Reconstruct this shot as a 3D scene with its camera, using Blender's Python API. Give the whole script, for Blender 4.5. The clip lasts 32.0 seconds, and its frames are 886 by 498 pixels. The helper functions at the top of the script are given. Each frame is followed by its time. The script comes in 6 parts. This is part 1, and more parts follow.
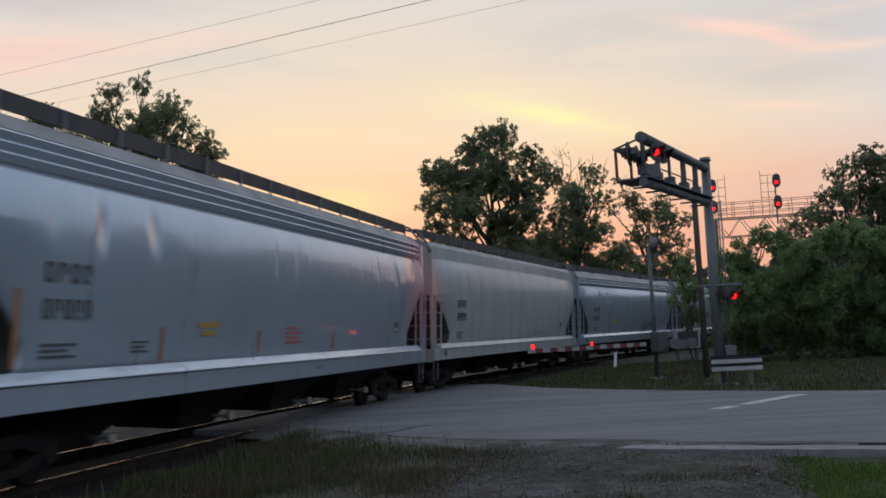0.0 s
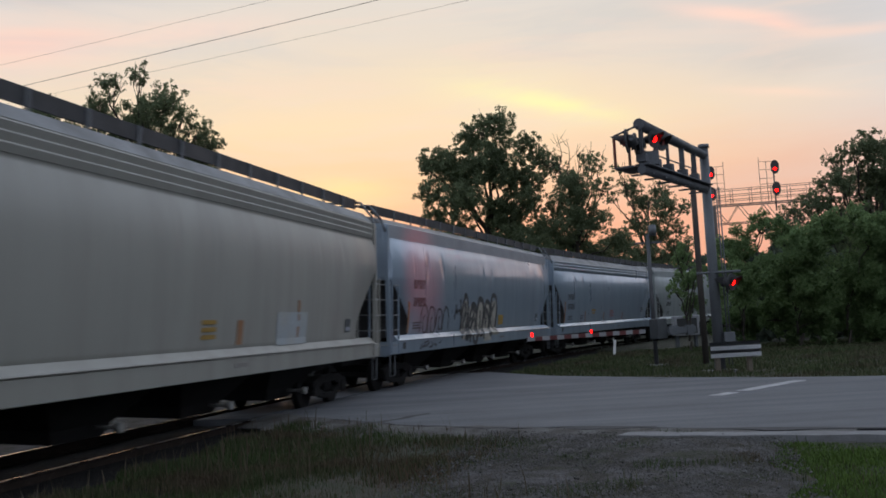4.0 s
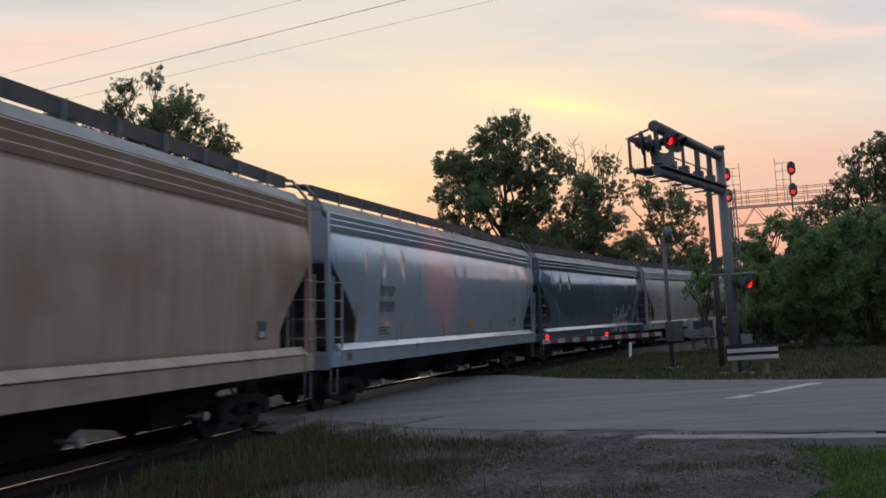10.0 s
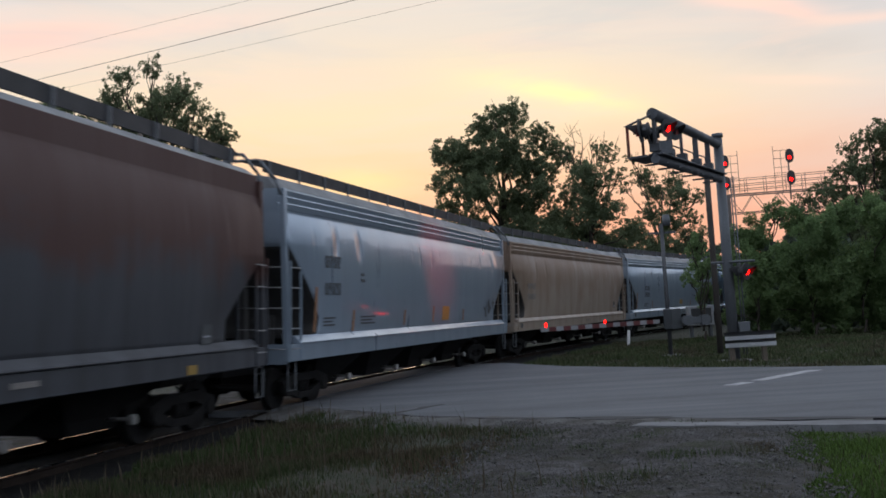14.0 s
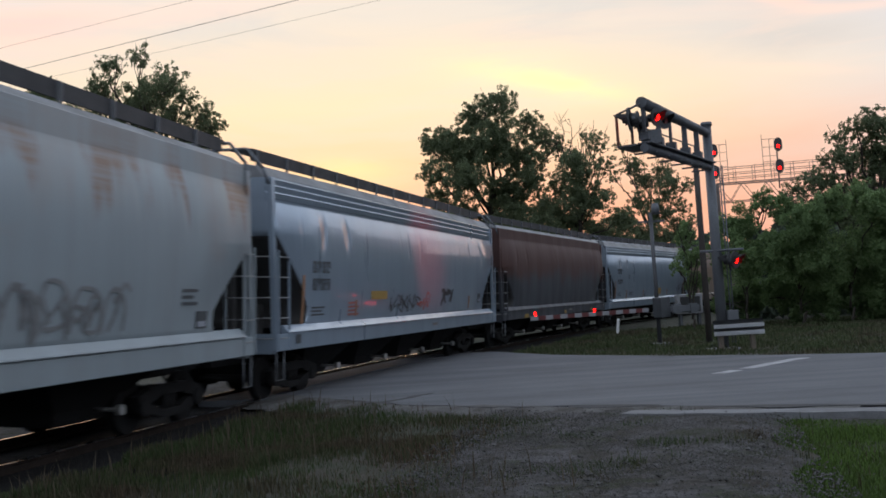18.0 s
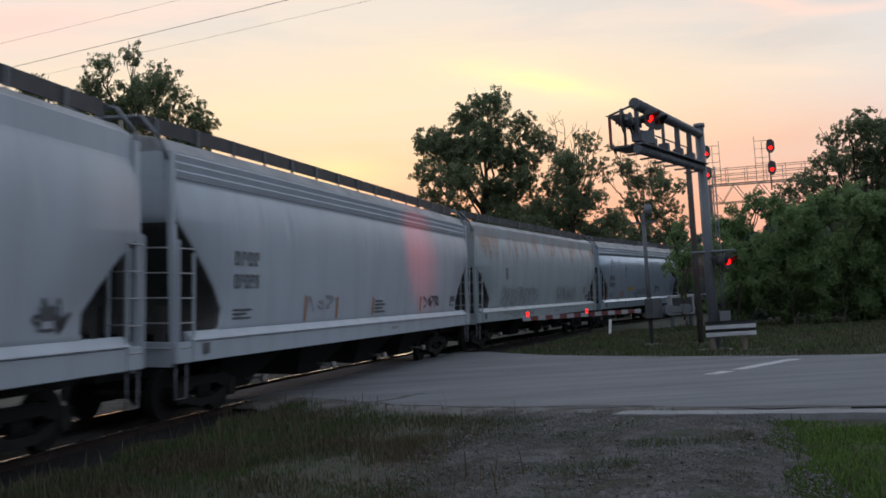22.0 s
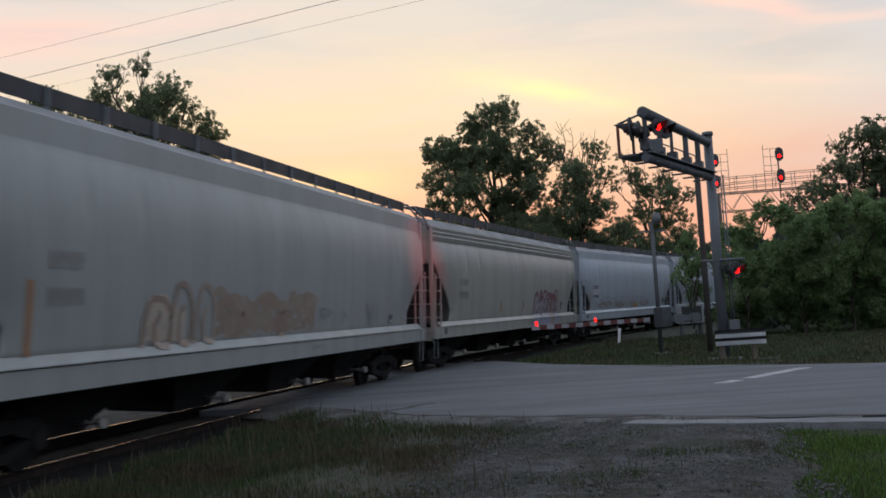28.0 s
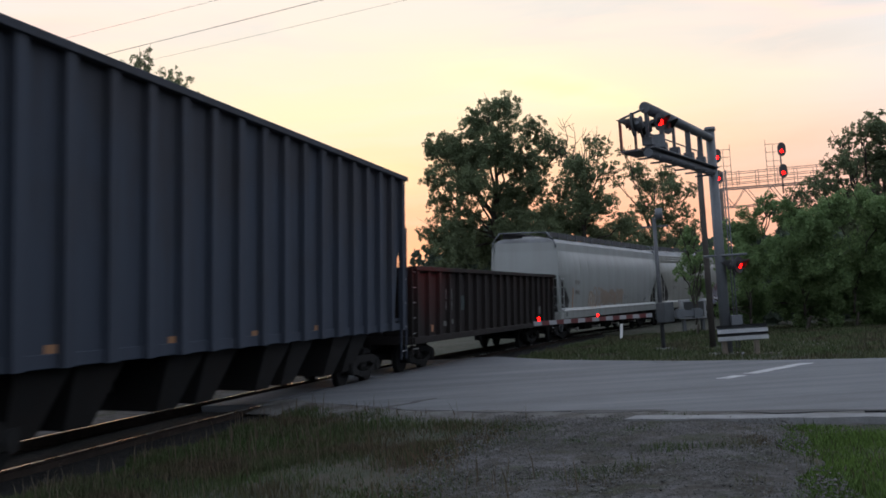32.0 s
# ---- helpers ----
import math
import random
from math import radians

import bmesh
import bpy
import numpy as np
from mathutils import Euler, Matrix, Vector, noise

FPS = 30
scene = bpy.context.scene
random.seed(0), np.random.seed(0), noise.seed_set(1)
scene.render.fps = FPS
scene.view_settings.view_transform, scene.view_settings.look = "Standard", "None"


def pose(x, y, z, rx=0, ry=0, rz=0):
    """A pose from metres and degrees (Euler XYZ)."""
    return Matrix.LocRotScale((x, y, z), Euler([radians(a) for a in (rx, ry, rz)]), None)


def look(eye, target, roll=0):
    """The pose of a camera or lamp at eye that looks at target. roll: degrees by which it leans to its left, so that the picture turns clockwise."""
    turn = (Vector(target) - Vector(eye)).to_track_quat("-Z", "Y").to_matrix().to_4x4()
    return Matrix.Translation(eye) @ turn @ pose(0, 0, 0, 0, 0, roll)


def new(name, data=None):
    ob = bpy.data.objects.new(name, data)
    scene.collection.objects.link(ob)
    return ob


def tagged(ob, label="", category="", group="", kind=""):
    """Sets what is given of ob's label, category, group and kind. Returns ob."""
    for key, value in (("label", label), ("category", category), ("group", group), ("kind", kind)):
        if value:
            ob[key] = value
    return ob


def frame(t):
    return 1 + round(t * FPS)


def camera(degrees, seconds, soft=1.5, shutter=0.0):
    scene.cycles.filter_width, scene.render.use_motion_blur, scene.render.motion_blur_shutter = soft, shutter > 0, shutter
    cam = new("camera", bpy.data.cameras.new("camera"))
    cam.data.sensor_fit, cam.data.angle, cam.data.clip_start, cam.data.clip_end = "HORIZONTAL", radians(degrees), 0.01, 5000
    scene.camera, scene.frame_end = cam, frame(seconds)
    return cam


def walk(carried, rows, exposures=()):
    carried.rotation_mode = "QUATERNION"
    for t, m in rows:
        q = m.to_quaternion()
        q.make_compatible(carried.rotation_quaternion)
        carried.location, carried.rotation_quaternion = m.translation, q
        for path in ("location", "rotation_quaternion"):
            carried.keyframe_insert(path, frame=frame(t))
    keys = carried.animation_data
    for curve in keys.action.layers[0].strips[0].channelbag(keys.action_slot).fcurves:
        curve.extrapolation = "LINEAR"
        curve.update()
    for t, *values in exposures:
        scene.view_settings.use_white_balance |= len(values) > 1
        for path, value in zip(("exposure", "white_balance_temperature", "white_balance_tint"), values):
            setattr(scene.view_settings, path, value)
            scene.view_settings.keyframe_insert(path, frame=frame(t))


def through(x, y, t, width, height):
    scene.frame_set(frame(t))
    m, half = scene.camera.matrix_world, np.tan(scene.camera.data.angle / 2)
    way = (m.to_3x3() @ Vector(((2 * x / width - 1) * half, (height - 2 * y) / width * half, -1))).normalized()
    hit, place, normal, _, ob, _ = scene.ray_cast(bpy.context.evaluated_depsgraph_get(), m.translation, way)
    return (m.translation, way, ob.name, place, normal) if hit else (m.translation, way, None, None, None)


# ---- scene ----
# ---------------------------------------------------------------- camera
EYE = Vector((0.0, 0.0, 1.58))
cam = camera(47.75, 32.0, soft=1.7, shutter=0.5)
# seconds, turn to the right, tilt up, lean, all in degrees
AIM = [
    (0, .133, 5.089, 2.845), (.5, .268, 5.161, 2.860), (1, .335, 5.199, 2.877), (1.5, .297, 5.096, 2.915),
    (2, .265, 4.960, 2.912), (2.5, .291, 4.757, 3.047), (3, .262, 4.536, 3.202), (3.5, .250, 4.485, 3.216),
    (5.5, -.231, 4.248, 3.227), (6, -.190, 4.316, 3.203), (6.5, -.234, 4.355, 3.134), (7, -.358, 4.277, 3.103),
    (7.5, -.498, 4.230, 3.082), (8, -.603, 4.310, 3.096), (8.5, -.626, 4.475, 3.065), (9, -.634, 4.626, 3.087),
    (9.5, -.637, 4.642, 3.127), (10, -.685, 4.642, 3.328), (10.5, -.746, 4.585, 3.386), (11, -.741, 4.420, 3.285),
    (11.5, -.646, 4.306, 3.312), (12, -.648, 4.258, 3.292), (12.5, -.693, 4.219, 3.299), (13, -.722, 4.060, 3.377),
    (13.5, -.722, 3.942, 3.426), (14, -.624, 3.968, 3.478), (14.5, -.593, 4.014, 3.496), (16.5, -.137, 3.433, 3.523),
    (17, -.156, 3.287, 3.544), (17.5, -.157, 3.310, 3.622), (18, -.069, 3.308, 3.621), (18.5, .006, 3.298, 3.451),
    (19, .052, 3.215, 3.467), (19.5, .069, 3.098, 3.447), (20, 0, 3.085, 3.540), (20.5, -.018, 3.190, 3.576),
    (21, .134, 3.195, 3.384), (21.5, .268, 3.212, 3.352), (22, .349, 3.282, 3.400), (22.5, .462, 3.339, 3.481),
    (23, .464, 3.405, 3.521), (23.5, .513, 3.423, 3.484), (24, .595, 3.435, 3.430), (24.5, .697, 3.475, 3.459),
    (25, .647, 3.464, 3.494), (25.5, .514, 3.421, 3.489), (27.5, .028, 3.535, 3.441), (28, -.104, 3.846, 3.558),
    (28.5, -.132, 4.274, 3.567), (29, -.310, 4.362, 3.461), (29.5, -.563, 4.078, 3.166), (30, -.560, 3.859, 3.282),
    (30.5, -.421, 3.732, 3.408), (31, -.408, 3.662, 3.599), (31.5, -.356, 3.566, 3.592), (32, -.244, 3.603, 3.599)]


def aim(turn, tilt, lean):
    a, b = radians(turn), radians(tilt)
    way = Vector((math.sin(a) * math.cos(b), math.cos(a) * math.cos(b), math.sin(b)))
    return look(EYE, EYE + way * 20, -lean)


# ---------------------------------------------------------------- world and light
SUN_TURN, SUN_UP = -6.0, 2.5          # where the sun has just gone down, degrees
world = bpy.data.worlds.new("dusk_sky")
scene.world = world
world.use_nodes = True


class Tree:
    """Short way to write node trees."""

    def __init__(self, nt):
        self.nt = nt
        nt.nodes.clear()

    def n(self, kind, ins={}):
        node = self.nt.nodes.new(kind)
        for key, value in ins.items():
            self.to(node.inputs[key], value)
        return node

    def to(self, sock, value):
        if isinstance(value, bpy.types.NodeSocket):
            self.nt.links.new(value, sock)
        else:
            sock.default_value = value

    def math(self, op, a, b=0.0, c=0.0, clamp=False):
        node = self.nt.nodes.new("ShaderNodeMath")
        node.operation, node.use_clamp = op, clamp
        self.to(node.inputs[0], a), self.to(node.inputs[1], b), self.to(node.inputs[2], c)
        return node.outputs[0]

    def mix(self, f, a, b, blend="MIX"):
        node = self.nt.nodes.new("ShaderNodeMix")
        node.data_type, node.blend_type = "RGBA", blend
        self.to(node.inputs[0], f)
        self.to(node.inputs[6], a if isinstance(a, bpy.types.NodeSocket) else (*a, 1))
        self.to(node.inputs[7], b if isinstance(b, bpy.types.NodeSocket) else (*b, 1))
        return node.outputs[2]

    def ramp(self, f, stops):
        node = self.nt.nodes.new("ShaderNodeValToRGB")
        el = node.color_ramp.elements
        while len(el) < len(stops):
            el.new(0.5)
        for e, (p, c) in zip(el, stops):
            e.position = p
            e.color = (*c, 1) if isinstance(c, tuple) else (c, c, c, 1)
        self.to(node.inputs[0], f)
        return node.outputs[0]

    def noise(self, vec, scale, detail=4, rough=.55, dist=0.0):
        node = self.nt.nodes.new("ShaderNodeTexNoise")
        self.to(node.inputs["Vector"], vec)
        node.inputs["Scale"].default_value, node.inputs["Detail"].default_value = scale, detail
        node.inputs["Roughness"].default_value, node.inputs["Distortion"].default_value = rough, dist
        return node.outputs[0]

    def scaled(self, vec, sx, sy, sz, loc=(0, 0, 0), rot=(0, 0, 0)):
        node = self.nt.nodes.new("ShaderNodeMapping")
        self.to(node.inputs[0], vec)
        node.inputs["Location"].default_value, node.inputs["Rotation"].default_value = loc, rot
        node.inputs["Scale"].default_value = (sx, sy, sz)
        return node.outputs[0]


def sky_nodes():
    t = Tree(world.node_tree)
    co = t.n("ShaderNodeTexCoord").outputs["Generated"]
    sep = t.n("ShaderNodeSeparateXYZ", ins={0: co})
    x, y, z = sep.outputs
    up = t.math("MAXIMUM", z, 0.0)
    # west is warm, the rest of the dome cool
    a = radians(SUN_TURN)
    west = t.math("ADD", t.math("MULTIPLY", x, math.sin(a)), t.math("MULTIPLY", y, math.cos(a)))
    ease = t.n("ShaderNodeMapRange", ins={0: west, 1: .66, 2: .99})
    ease.interpolation_type = "SMOOTHSTEP"
    west = ease.outputs[0]
    warm = t.ramp(up, [(0.0, (.80, .33, .20)), (.05, (.92, .36, .21)), (.09, (.97, .45, .26)), (.14, (.99, .59, .34)),
                       (.20, (.96, .725, .46)), (.28, (.82, .705, .575)), (.42, (.66, .67, .66)), (1.0, (.54, .64, .80))])
    cool = t.ramp(up, [(0.0, (.30, .34, .43)), (.12, (.50, .59, .75)), (.35, (.69, .81, 1.0)), (1.0, (.57, .67, .83))])
    sky = t.mix(west, cool, warm)
    # bright patches of the afterglow
    def glow(sky, turn, tilt, wide, high, lean, color, amount):
        u = t.math("SUBTRACT", t.math("ARCTAN2", x, y), radians(turn))
        v = t.math("SUBTRACT", t.math("ARCSINE", z), radians(tilt))
        c, s = math.cos(radians(lean)), math.sin(radians(lean))
        uu = t.math("DIVIDE", t.math("ADD", t.math("MULTIPLY", u, c), t.math("MULTIPLY", v, s)), radians(wide))
        vv = t.math("DIVIDE", t.math("SUBTRACT", t.math("MULTIPLY", v, c), t.math("MULTIPLY", u, s)), radians(high))
        wob = t.math("MULTIPLY", t.math("SUBTRACT", t.noise(t.scaled(co, 6, 6, 22), 1.6, 5), .5), 1.5)
        d = t.math("ADD", t.math("MULTIPLY", uu, uu), t.math("POWER", t.math("ADD", vv, wob), 2.0))
        f = t.math("MULTIPLY", t.math("EXPONENT", t.math("MULTIPLY", d, -1.0)), amount)
        return t.mix(f, sky, color)
    sky = glow(sky, -21.0, 18.8, 7.0, .9, 4, (.58, .54, .53), .6)
    sky = glow(sky, 12.5, 16.8, 7.0, 1.2, 0, (.66, .62, .56), .55)
    sky = glow(sky, 20.5, 13.2, 4.5, .8, -6, (.66, .60, .54), .6)
    sky = glow(sky, 19.0, 6.5, 8.0, 2.6, 0, (.82, .46, .33), .5)
    sky = glow(sky, 22.0, 16.0, 7.0, 3.2, 0, (.62, .57, .53), .6)
    sky = glow(sky, -9.0, 4.6, 12.0, 2.2, 0, (.95, .44, .28), .5)
    sky = glow(sky, 5.0, 12.7, 5.6, 1.4, -13, (1.0, .84, .50), .5)
    sky = glow(sky, 6.6, 12.3, 3.9, .55, -15, (1.0, .94, .44), .95)
    sky = glow(sky, -5.4, 7.9, 3.0, .9, -4, (1.0, .77, .32), .75)
    sky = glow(sky, 17.4, 16.0, 3.4, .42, -14, (1.0, .70, .58), 1.0)
    sky = glow(sky, 19.6, 15.2, 1.7, .3, -20, (1.0, .68, .56), .9)
    sky = glow(sky, 23.0, 14.3, 3.4, .3, -4, (1.0, .70, .58), .55)
    sky = glow(sky, 19.6, 11.6, 3.2, .25, -9, (1.0, .72, .55), .65)
    sky = glow(sky, -22.6, 15.9, 5.2, 1.2, 7, (1.0, .66, .54), .95)
    sky = glow(sky, -13.5, 17.0, 4.4, .6, 9, (1.0, .70, .58), .5)
    sky = glow(sky, 2.0, 4.0, 20.0, 1.8, 0, (.92, .38, .24), .35)
    # wisps and darker breaks of high cloud
    wisp = t.noise(t.scaled(co, 2.6, 2.6, 20, (1.3, .4, 2.0), (0, radians(6), 0)), 1.5, 7, .62, 1.2)
    f = t.n("ShaderNodeMapRange", ins={0: wisp, 1: .5, 2: .72, 3: 0.0, 4: .38}).outputs[0]
    sky = t.mix(t.math("MULTIPLY", f, t.n("ShaderNodeMapRange", ins={0: up, 1: .10, 2: .2}).outputs[0]), sky, (.95, .70, .56))
    brk = t.noise(t.scaled(co, 2.2, 2.2, 13, (7.3, 2.4, 5.0), (0, radians(-5), 0)), 1.6, 6, .6, .8)
    f = t.n("ShaderNodeMapRange", ins={0: brk, 1: .5, 2: .75, 3: 0.0, 4: .4}).outputs[0]
    sky = t.mix(t.math("MULTIPLY", f, t.n("ShaderNodeMapRange", ins={0: up, 1: .16, 2: .28}).outputs[0]), sky, (.56, .57, .58))
    # thin high cloud
    veil = t.noise(t.scaled(co, 3, 3, 16), 2.2, 6, .6, .6)
    veil = t.n("ShaderNodeMapRange", ins={0: veil, 1: .45, 2: .8, 3: 0.0, 4: .22}).outputs[0]
    sky = t.mix(veil, sky, (.78, .72, .66))
    nish = t.n("ShaderNodeTexSky")
    nish.sky_type, nish.sun_disc = "NISHITA", False
    nish.sun_elevation, nish.sun_rotation = radians(SUN_UP), radians(SUN_TURN)
    b1 = t.n("ShaderNodeBackground", ins={0: t.mix(1.0, nish.outputs[0], (.12, .16, .30), "MULTIPLY"), 1: .05})
    b2 = t.n("ShaderNodeBackground", ins={0: sky, 1: SKY_STRENGTH})
    add = t.n("ShaderNodeAddShader", ins={0: b1.outputs[0], 1: b2.outputs[0]})
    t.n("ShaderNodeOutputWorld", ins={0: add.outputs[0]})


SKY_STRENGTH = .95
sky_nodes()
sun = new("sun", bpy.data.lights.new("sun", "SUN"))
sun.data.energy, sun.data.angle, sun.data.color = .25, radians(12), (1.0, .62, .38)
_a, _b = radians(SUN_TURN), radians(SUN_UP)
sun.matrix_world = look((0, 0, 60), Vector((0, 0, 60)) - Vector((math.sin(_a) * math.cos(_b), math.cos(_a) * math.cos(_b), math.sin(_b))))
walk(cam, [(t, aim(a, b, c)) for t, a, b, c in AIM],
     exposures=[(0, .05), (9, .12), (13, .15), (17, .26), (23, .2), (29, .14), (30.5, .22), (32, .4)])


# ---------------------------------------------------------------- materials
def surface(name, color, rough=.6, metal=0.0, second=None, amount=.5, scale=2.0, grain=40.0, bump=.1, coat=0.0,
            streak=None, streak_amount=0.0, stretch=(1, 1, 1), bump_dist=.01, spec=.5):
    """Principled surface with broad stains, fine grain and optional runs down the face."""
    m = bpy.data.materials.new(name)
    m.use_nodes = True
    t = Tree(m.node_tree)
    co = t.n("ShaderNodeTexCoord").outputs["Object"]
    co = t.scaled(co, *stretch)
    broad = t.noise(co, scale, 5)
    fine = t.noise(co, grain, 3)
    second = second or tuple(c * .6 for c in color)
    f = t.n("ShaderNodeMapRange", ins={0: broad, 1: .38, 2: .68, 3: 0.0, 4: amount}).outputs[0]
    col = t.mix(f, color, second)
    g = t.n("ShaderNodeMapRange", ins={0: fine, 1: .3, 2: .7, 3: .86, 4: 1.1}).outputs[0]
    vec = t.n("ShaderNodeCombineXYZ", ins={0: g, 1: g, 2: g}).outputs[0]
    col = t.mix(1.0, col, vec, "MULTIPLY")
    if streak:
        run = t.noise(t.scaled(co, 2.2, 2.2, .16), 2.0, 5, .6)
        f2 = t.n("ShaderNodeMapRange", ins={0: run, 1: .5, 2: .72, 3: 0.0, 4: streak_amount}).outputs[0]
        col = t.mix(f2, col, streak)
    r = t.n("ShaderNodeMapRange", ins={0: broad, 1: .3, 2: .7, 3: max(.05, rough - .08), 4: min(1.0, rough + .1)}).outputs[0]
    b = t.n("ShaderNodeBump", ins={"Strength": bump, "Distance": bump_dist, "Height": fine})
    p = t.n("ShaderNodeBsdfPrincipled", ins={"Base Color": col, "Roughness": r, "Metallic": metal, "Normal": b.outputs[0], "Coat Weight": coat, "Specular IOR Level": spec})
    t.n("ShaderNodeOutputMaterial", ins={0: p.outputs[0]})
    return m


def lamp_glow(name, color, strength):
    m = bpy.data.materials.new(name)
    m.use_nodes = True
    t = Tree(m.node_tree)
    e = t.n("ShaderNodeEmission", ins={0: (*color, 1), 1: strength})
    t.n("ShaderNodeOutputMaterial", ins={0: e.outputs[0]})
    return m


def car_paint(name, color, gloss=.3, metal=0.0, dirt=(.16, .13, .11), dirt_amount=.25, rust=None, rust_amount=0.0, rust_from=.5, spec=.8, blots=None, dents=.5, coat=0.0, coat_rough=.15, rust_lift=.1):
    """Weathered paint on rolled steel sheets: faint waves in the sheets, runs of dirt and rust from the top."""
    m = bpy.data.materials.new(name)
    m.use_nodes = True
    t = Tree(m.node_tree)
    co = t.n("ShaderNodeTexCoord").outputs["Object"]
    z = t.n("ShaderNodeSeparateXYZ", ins={0: co}).outputs[2]
    broad = t.noise(t.scaled(co, .35, .35, .8), 1.0, 5)
    runs = t.noise(t.scaled(co, 1.5, 1.5, .14), 1.5, 5, .6)
    fine = t.noise(co, 26, 3)
    f = t.n("ShaderNodeMapRange", ins={0: runs, 1: .42, 2: .78, 3: 0.0, 4: dirt_amount}).outputs[0]
    col = t.mix(f, color, dirt)
    f = t.n("ShaderNodeMapRange", ins={0: broad, 1: .35, 2: .7, 3: 0.0, 4: .3}).outputs[0]
    col = t.mix(f, col, tuple(c * .78 for c in color))
    if rust:
        blot = t.noise(t.scaled(co, .45, .45, .5, (3, 1, 7)), 1.3, 5, .6, .4)
        lift = t.math("MULTIPLY", t.math("SUBTRACT", z, 1.4), rust_lift)
        f = t.math("ADD", t.math("ADD", t.math("MULTIPLY", blot, .8), t.math("MULTIPLY", runs, .35)), lift)
        f = t.n("ShaderNodeMapRange", ins={0: f, 1: rust_from + .25, 2: rust_from + .45, 3: 0.0, 4: rust_amount}).outputs[0]
        col = t.mix(f, col, rust)
    if blots:
        # rust that has bled through in patches under the roof edge and run down a little
        low = t.noise(t.scaled(co, .62, .3, .05, (2.2, 0, 1)), 1.6, 3, .55, .3)
        ragged = t.noise(t.scaled(co, 5.0, 1, .5), 1.6, 5, .65)
        mask = t.n("ShaderNodeMapRange", ins={0: t.math("ADD", low, t.math("MULTIPLY", t.math("SUBTRACT", ragged, .5), .22)), 1: .45, 2: .53}).outputs[0]
        length = t.math("ADD", 3.62, t.math("MULTIPLY", t.math("SUBTRACT", t.noise(t.scaled(co, .9, .3, 0), 1.7, 3), .5), -3.2))
        edge = t.math("ADD", length, t.math("MULTIPLY", t.math("SUBTRACT", ragged, .5), .5))
        above = t.n("ShaderNodeMapRange", ins={0: t.math("SUBTRACT", z, edge), 1: -.18, 2: .22}).outputs[0]
        below = t.n("ShaderNodeMapRange", ins={0: z, 1: 4.02, 2: 4.16, 3: 1.0, 4: .25}).outputs[0]
        bands = t.n("ShaderNodeMapRange", ins={0: t.noise(t.scaled(co, .3, .3, 7.0), 1.4, 3), 1: .35, 2: .62, 3: .45, 4: 1.0}).outputs[0]
        f = t.math("MULTIPLY", t.math("MULTIPLY", t.math("MULTIPLY", mask, above), t.math("MULTIPLY", below, bands)), .95)
        col = t.mix(f, col, blots)
    # heights in metres: slow waves of the sheets, upright creases where they were pushed in, grain
    wave = t.math("MULTIPLY", t.noise(t.scaled(co, .5, 0, .25), 1.2, 1), .022)
    crease = t.noise(t.scaled(co, 1.0, 0, .1, (1, 0, 4)), 2.1, 1, .5)
    crease = t.n("ShaderNodeMapRange", ins={0: crease, 1: .54, 2: .78})
    crease.interpolation_type = "SMOOTHSTEP"
    off = t.math("DIVIDE", t.math("SUBTRACT", z, t.math("ADD", 3.05, t.math("MULTIPLY", t.noise(t.scaled(co, 1.3, 0, 0), 2.0, 1), .6))), .3)
    crease = t.math("MULTIPLY", crease.outputs[0], t.math("EXPONENT", t.math("MULTIPLY", t.math("MULTIPLY", off, off), -1.0)))
    wave = t.math("ADD", wave, t.math("MULTIPLY", crease, -.05 * dents))
    wave = t.math("ADD", wave, t.math("MULTIPLY", fine, .00025))
    b = t.n("ShaderNodeBump", ins={"Strength": 1.0, "Distance": 1.0, "Height": wave})
    r = t.n("ShaderNodeMapRange", ins={0: runs, 1: .3, 2: .8, 3: gloss, 4: gloss + .2}).outputs[0]
    p = t.n("ShaderNodeBsdfPrincipled", ins={"Base Color": col, "Roughness": r, "Normal": b.outputs[0], "Specular IOR Level": spec, "Metallic": metal,
                                             "Coat Weight": coat, "Coat Roughness": coat_rough, "Coat Normal": b.outputs[0]})
    t.n("ShaderNodeOutputMaterial", ins={0: p.outputs[0]})
    return m


STEEL_DARK = surface("grimy_dark_steel", (.013, .0125, .0125), .9, 0, (.022, .018, .016), .6, 1.5, 30, .2, spec=.25)
STEEL_GREY = surface("galvanised_grey_steel", (.13, .138, .15), .55, .3, (.085, .09, .095), .5, 1.0, 30, .1)
RUNG_STEEL = surface("worn_bright_rung_steel", (.36, .36, .36), .45, .5, (.2, .19, .18), .5, 6, 40, .05)
WALK_STEEL = surface("dull_grey_roof_walk_steel", (.042, .04, .042), .6, .2, (.03, .028, .029), .6, 2.0, 30, .15)
PALE_STEEL = surface("pale_worn_steel", (.36, .35, .33), .6, .3, (.2, .19, .18), .5, 6, 40, .1)
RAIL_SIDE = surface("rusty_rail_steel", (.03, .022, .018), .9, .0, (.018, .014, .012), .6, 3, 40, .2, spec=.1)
RAIL_DULL = surface("worn_dull_rail_head", (.56, .70, .82), .25, 1.0, (.06, .045, .04), .9, 1.6, 60, .1)
RAIL_TOP = surface("polished_rail_head", (.66, .86, 1.0), .16, 1.0, (.6, .58, .55), .4, 3, 60, .05)


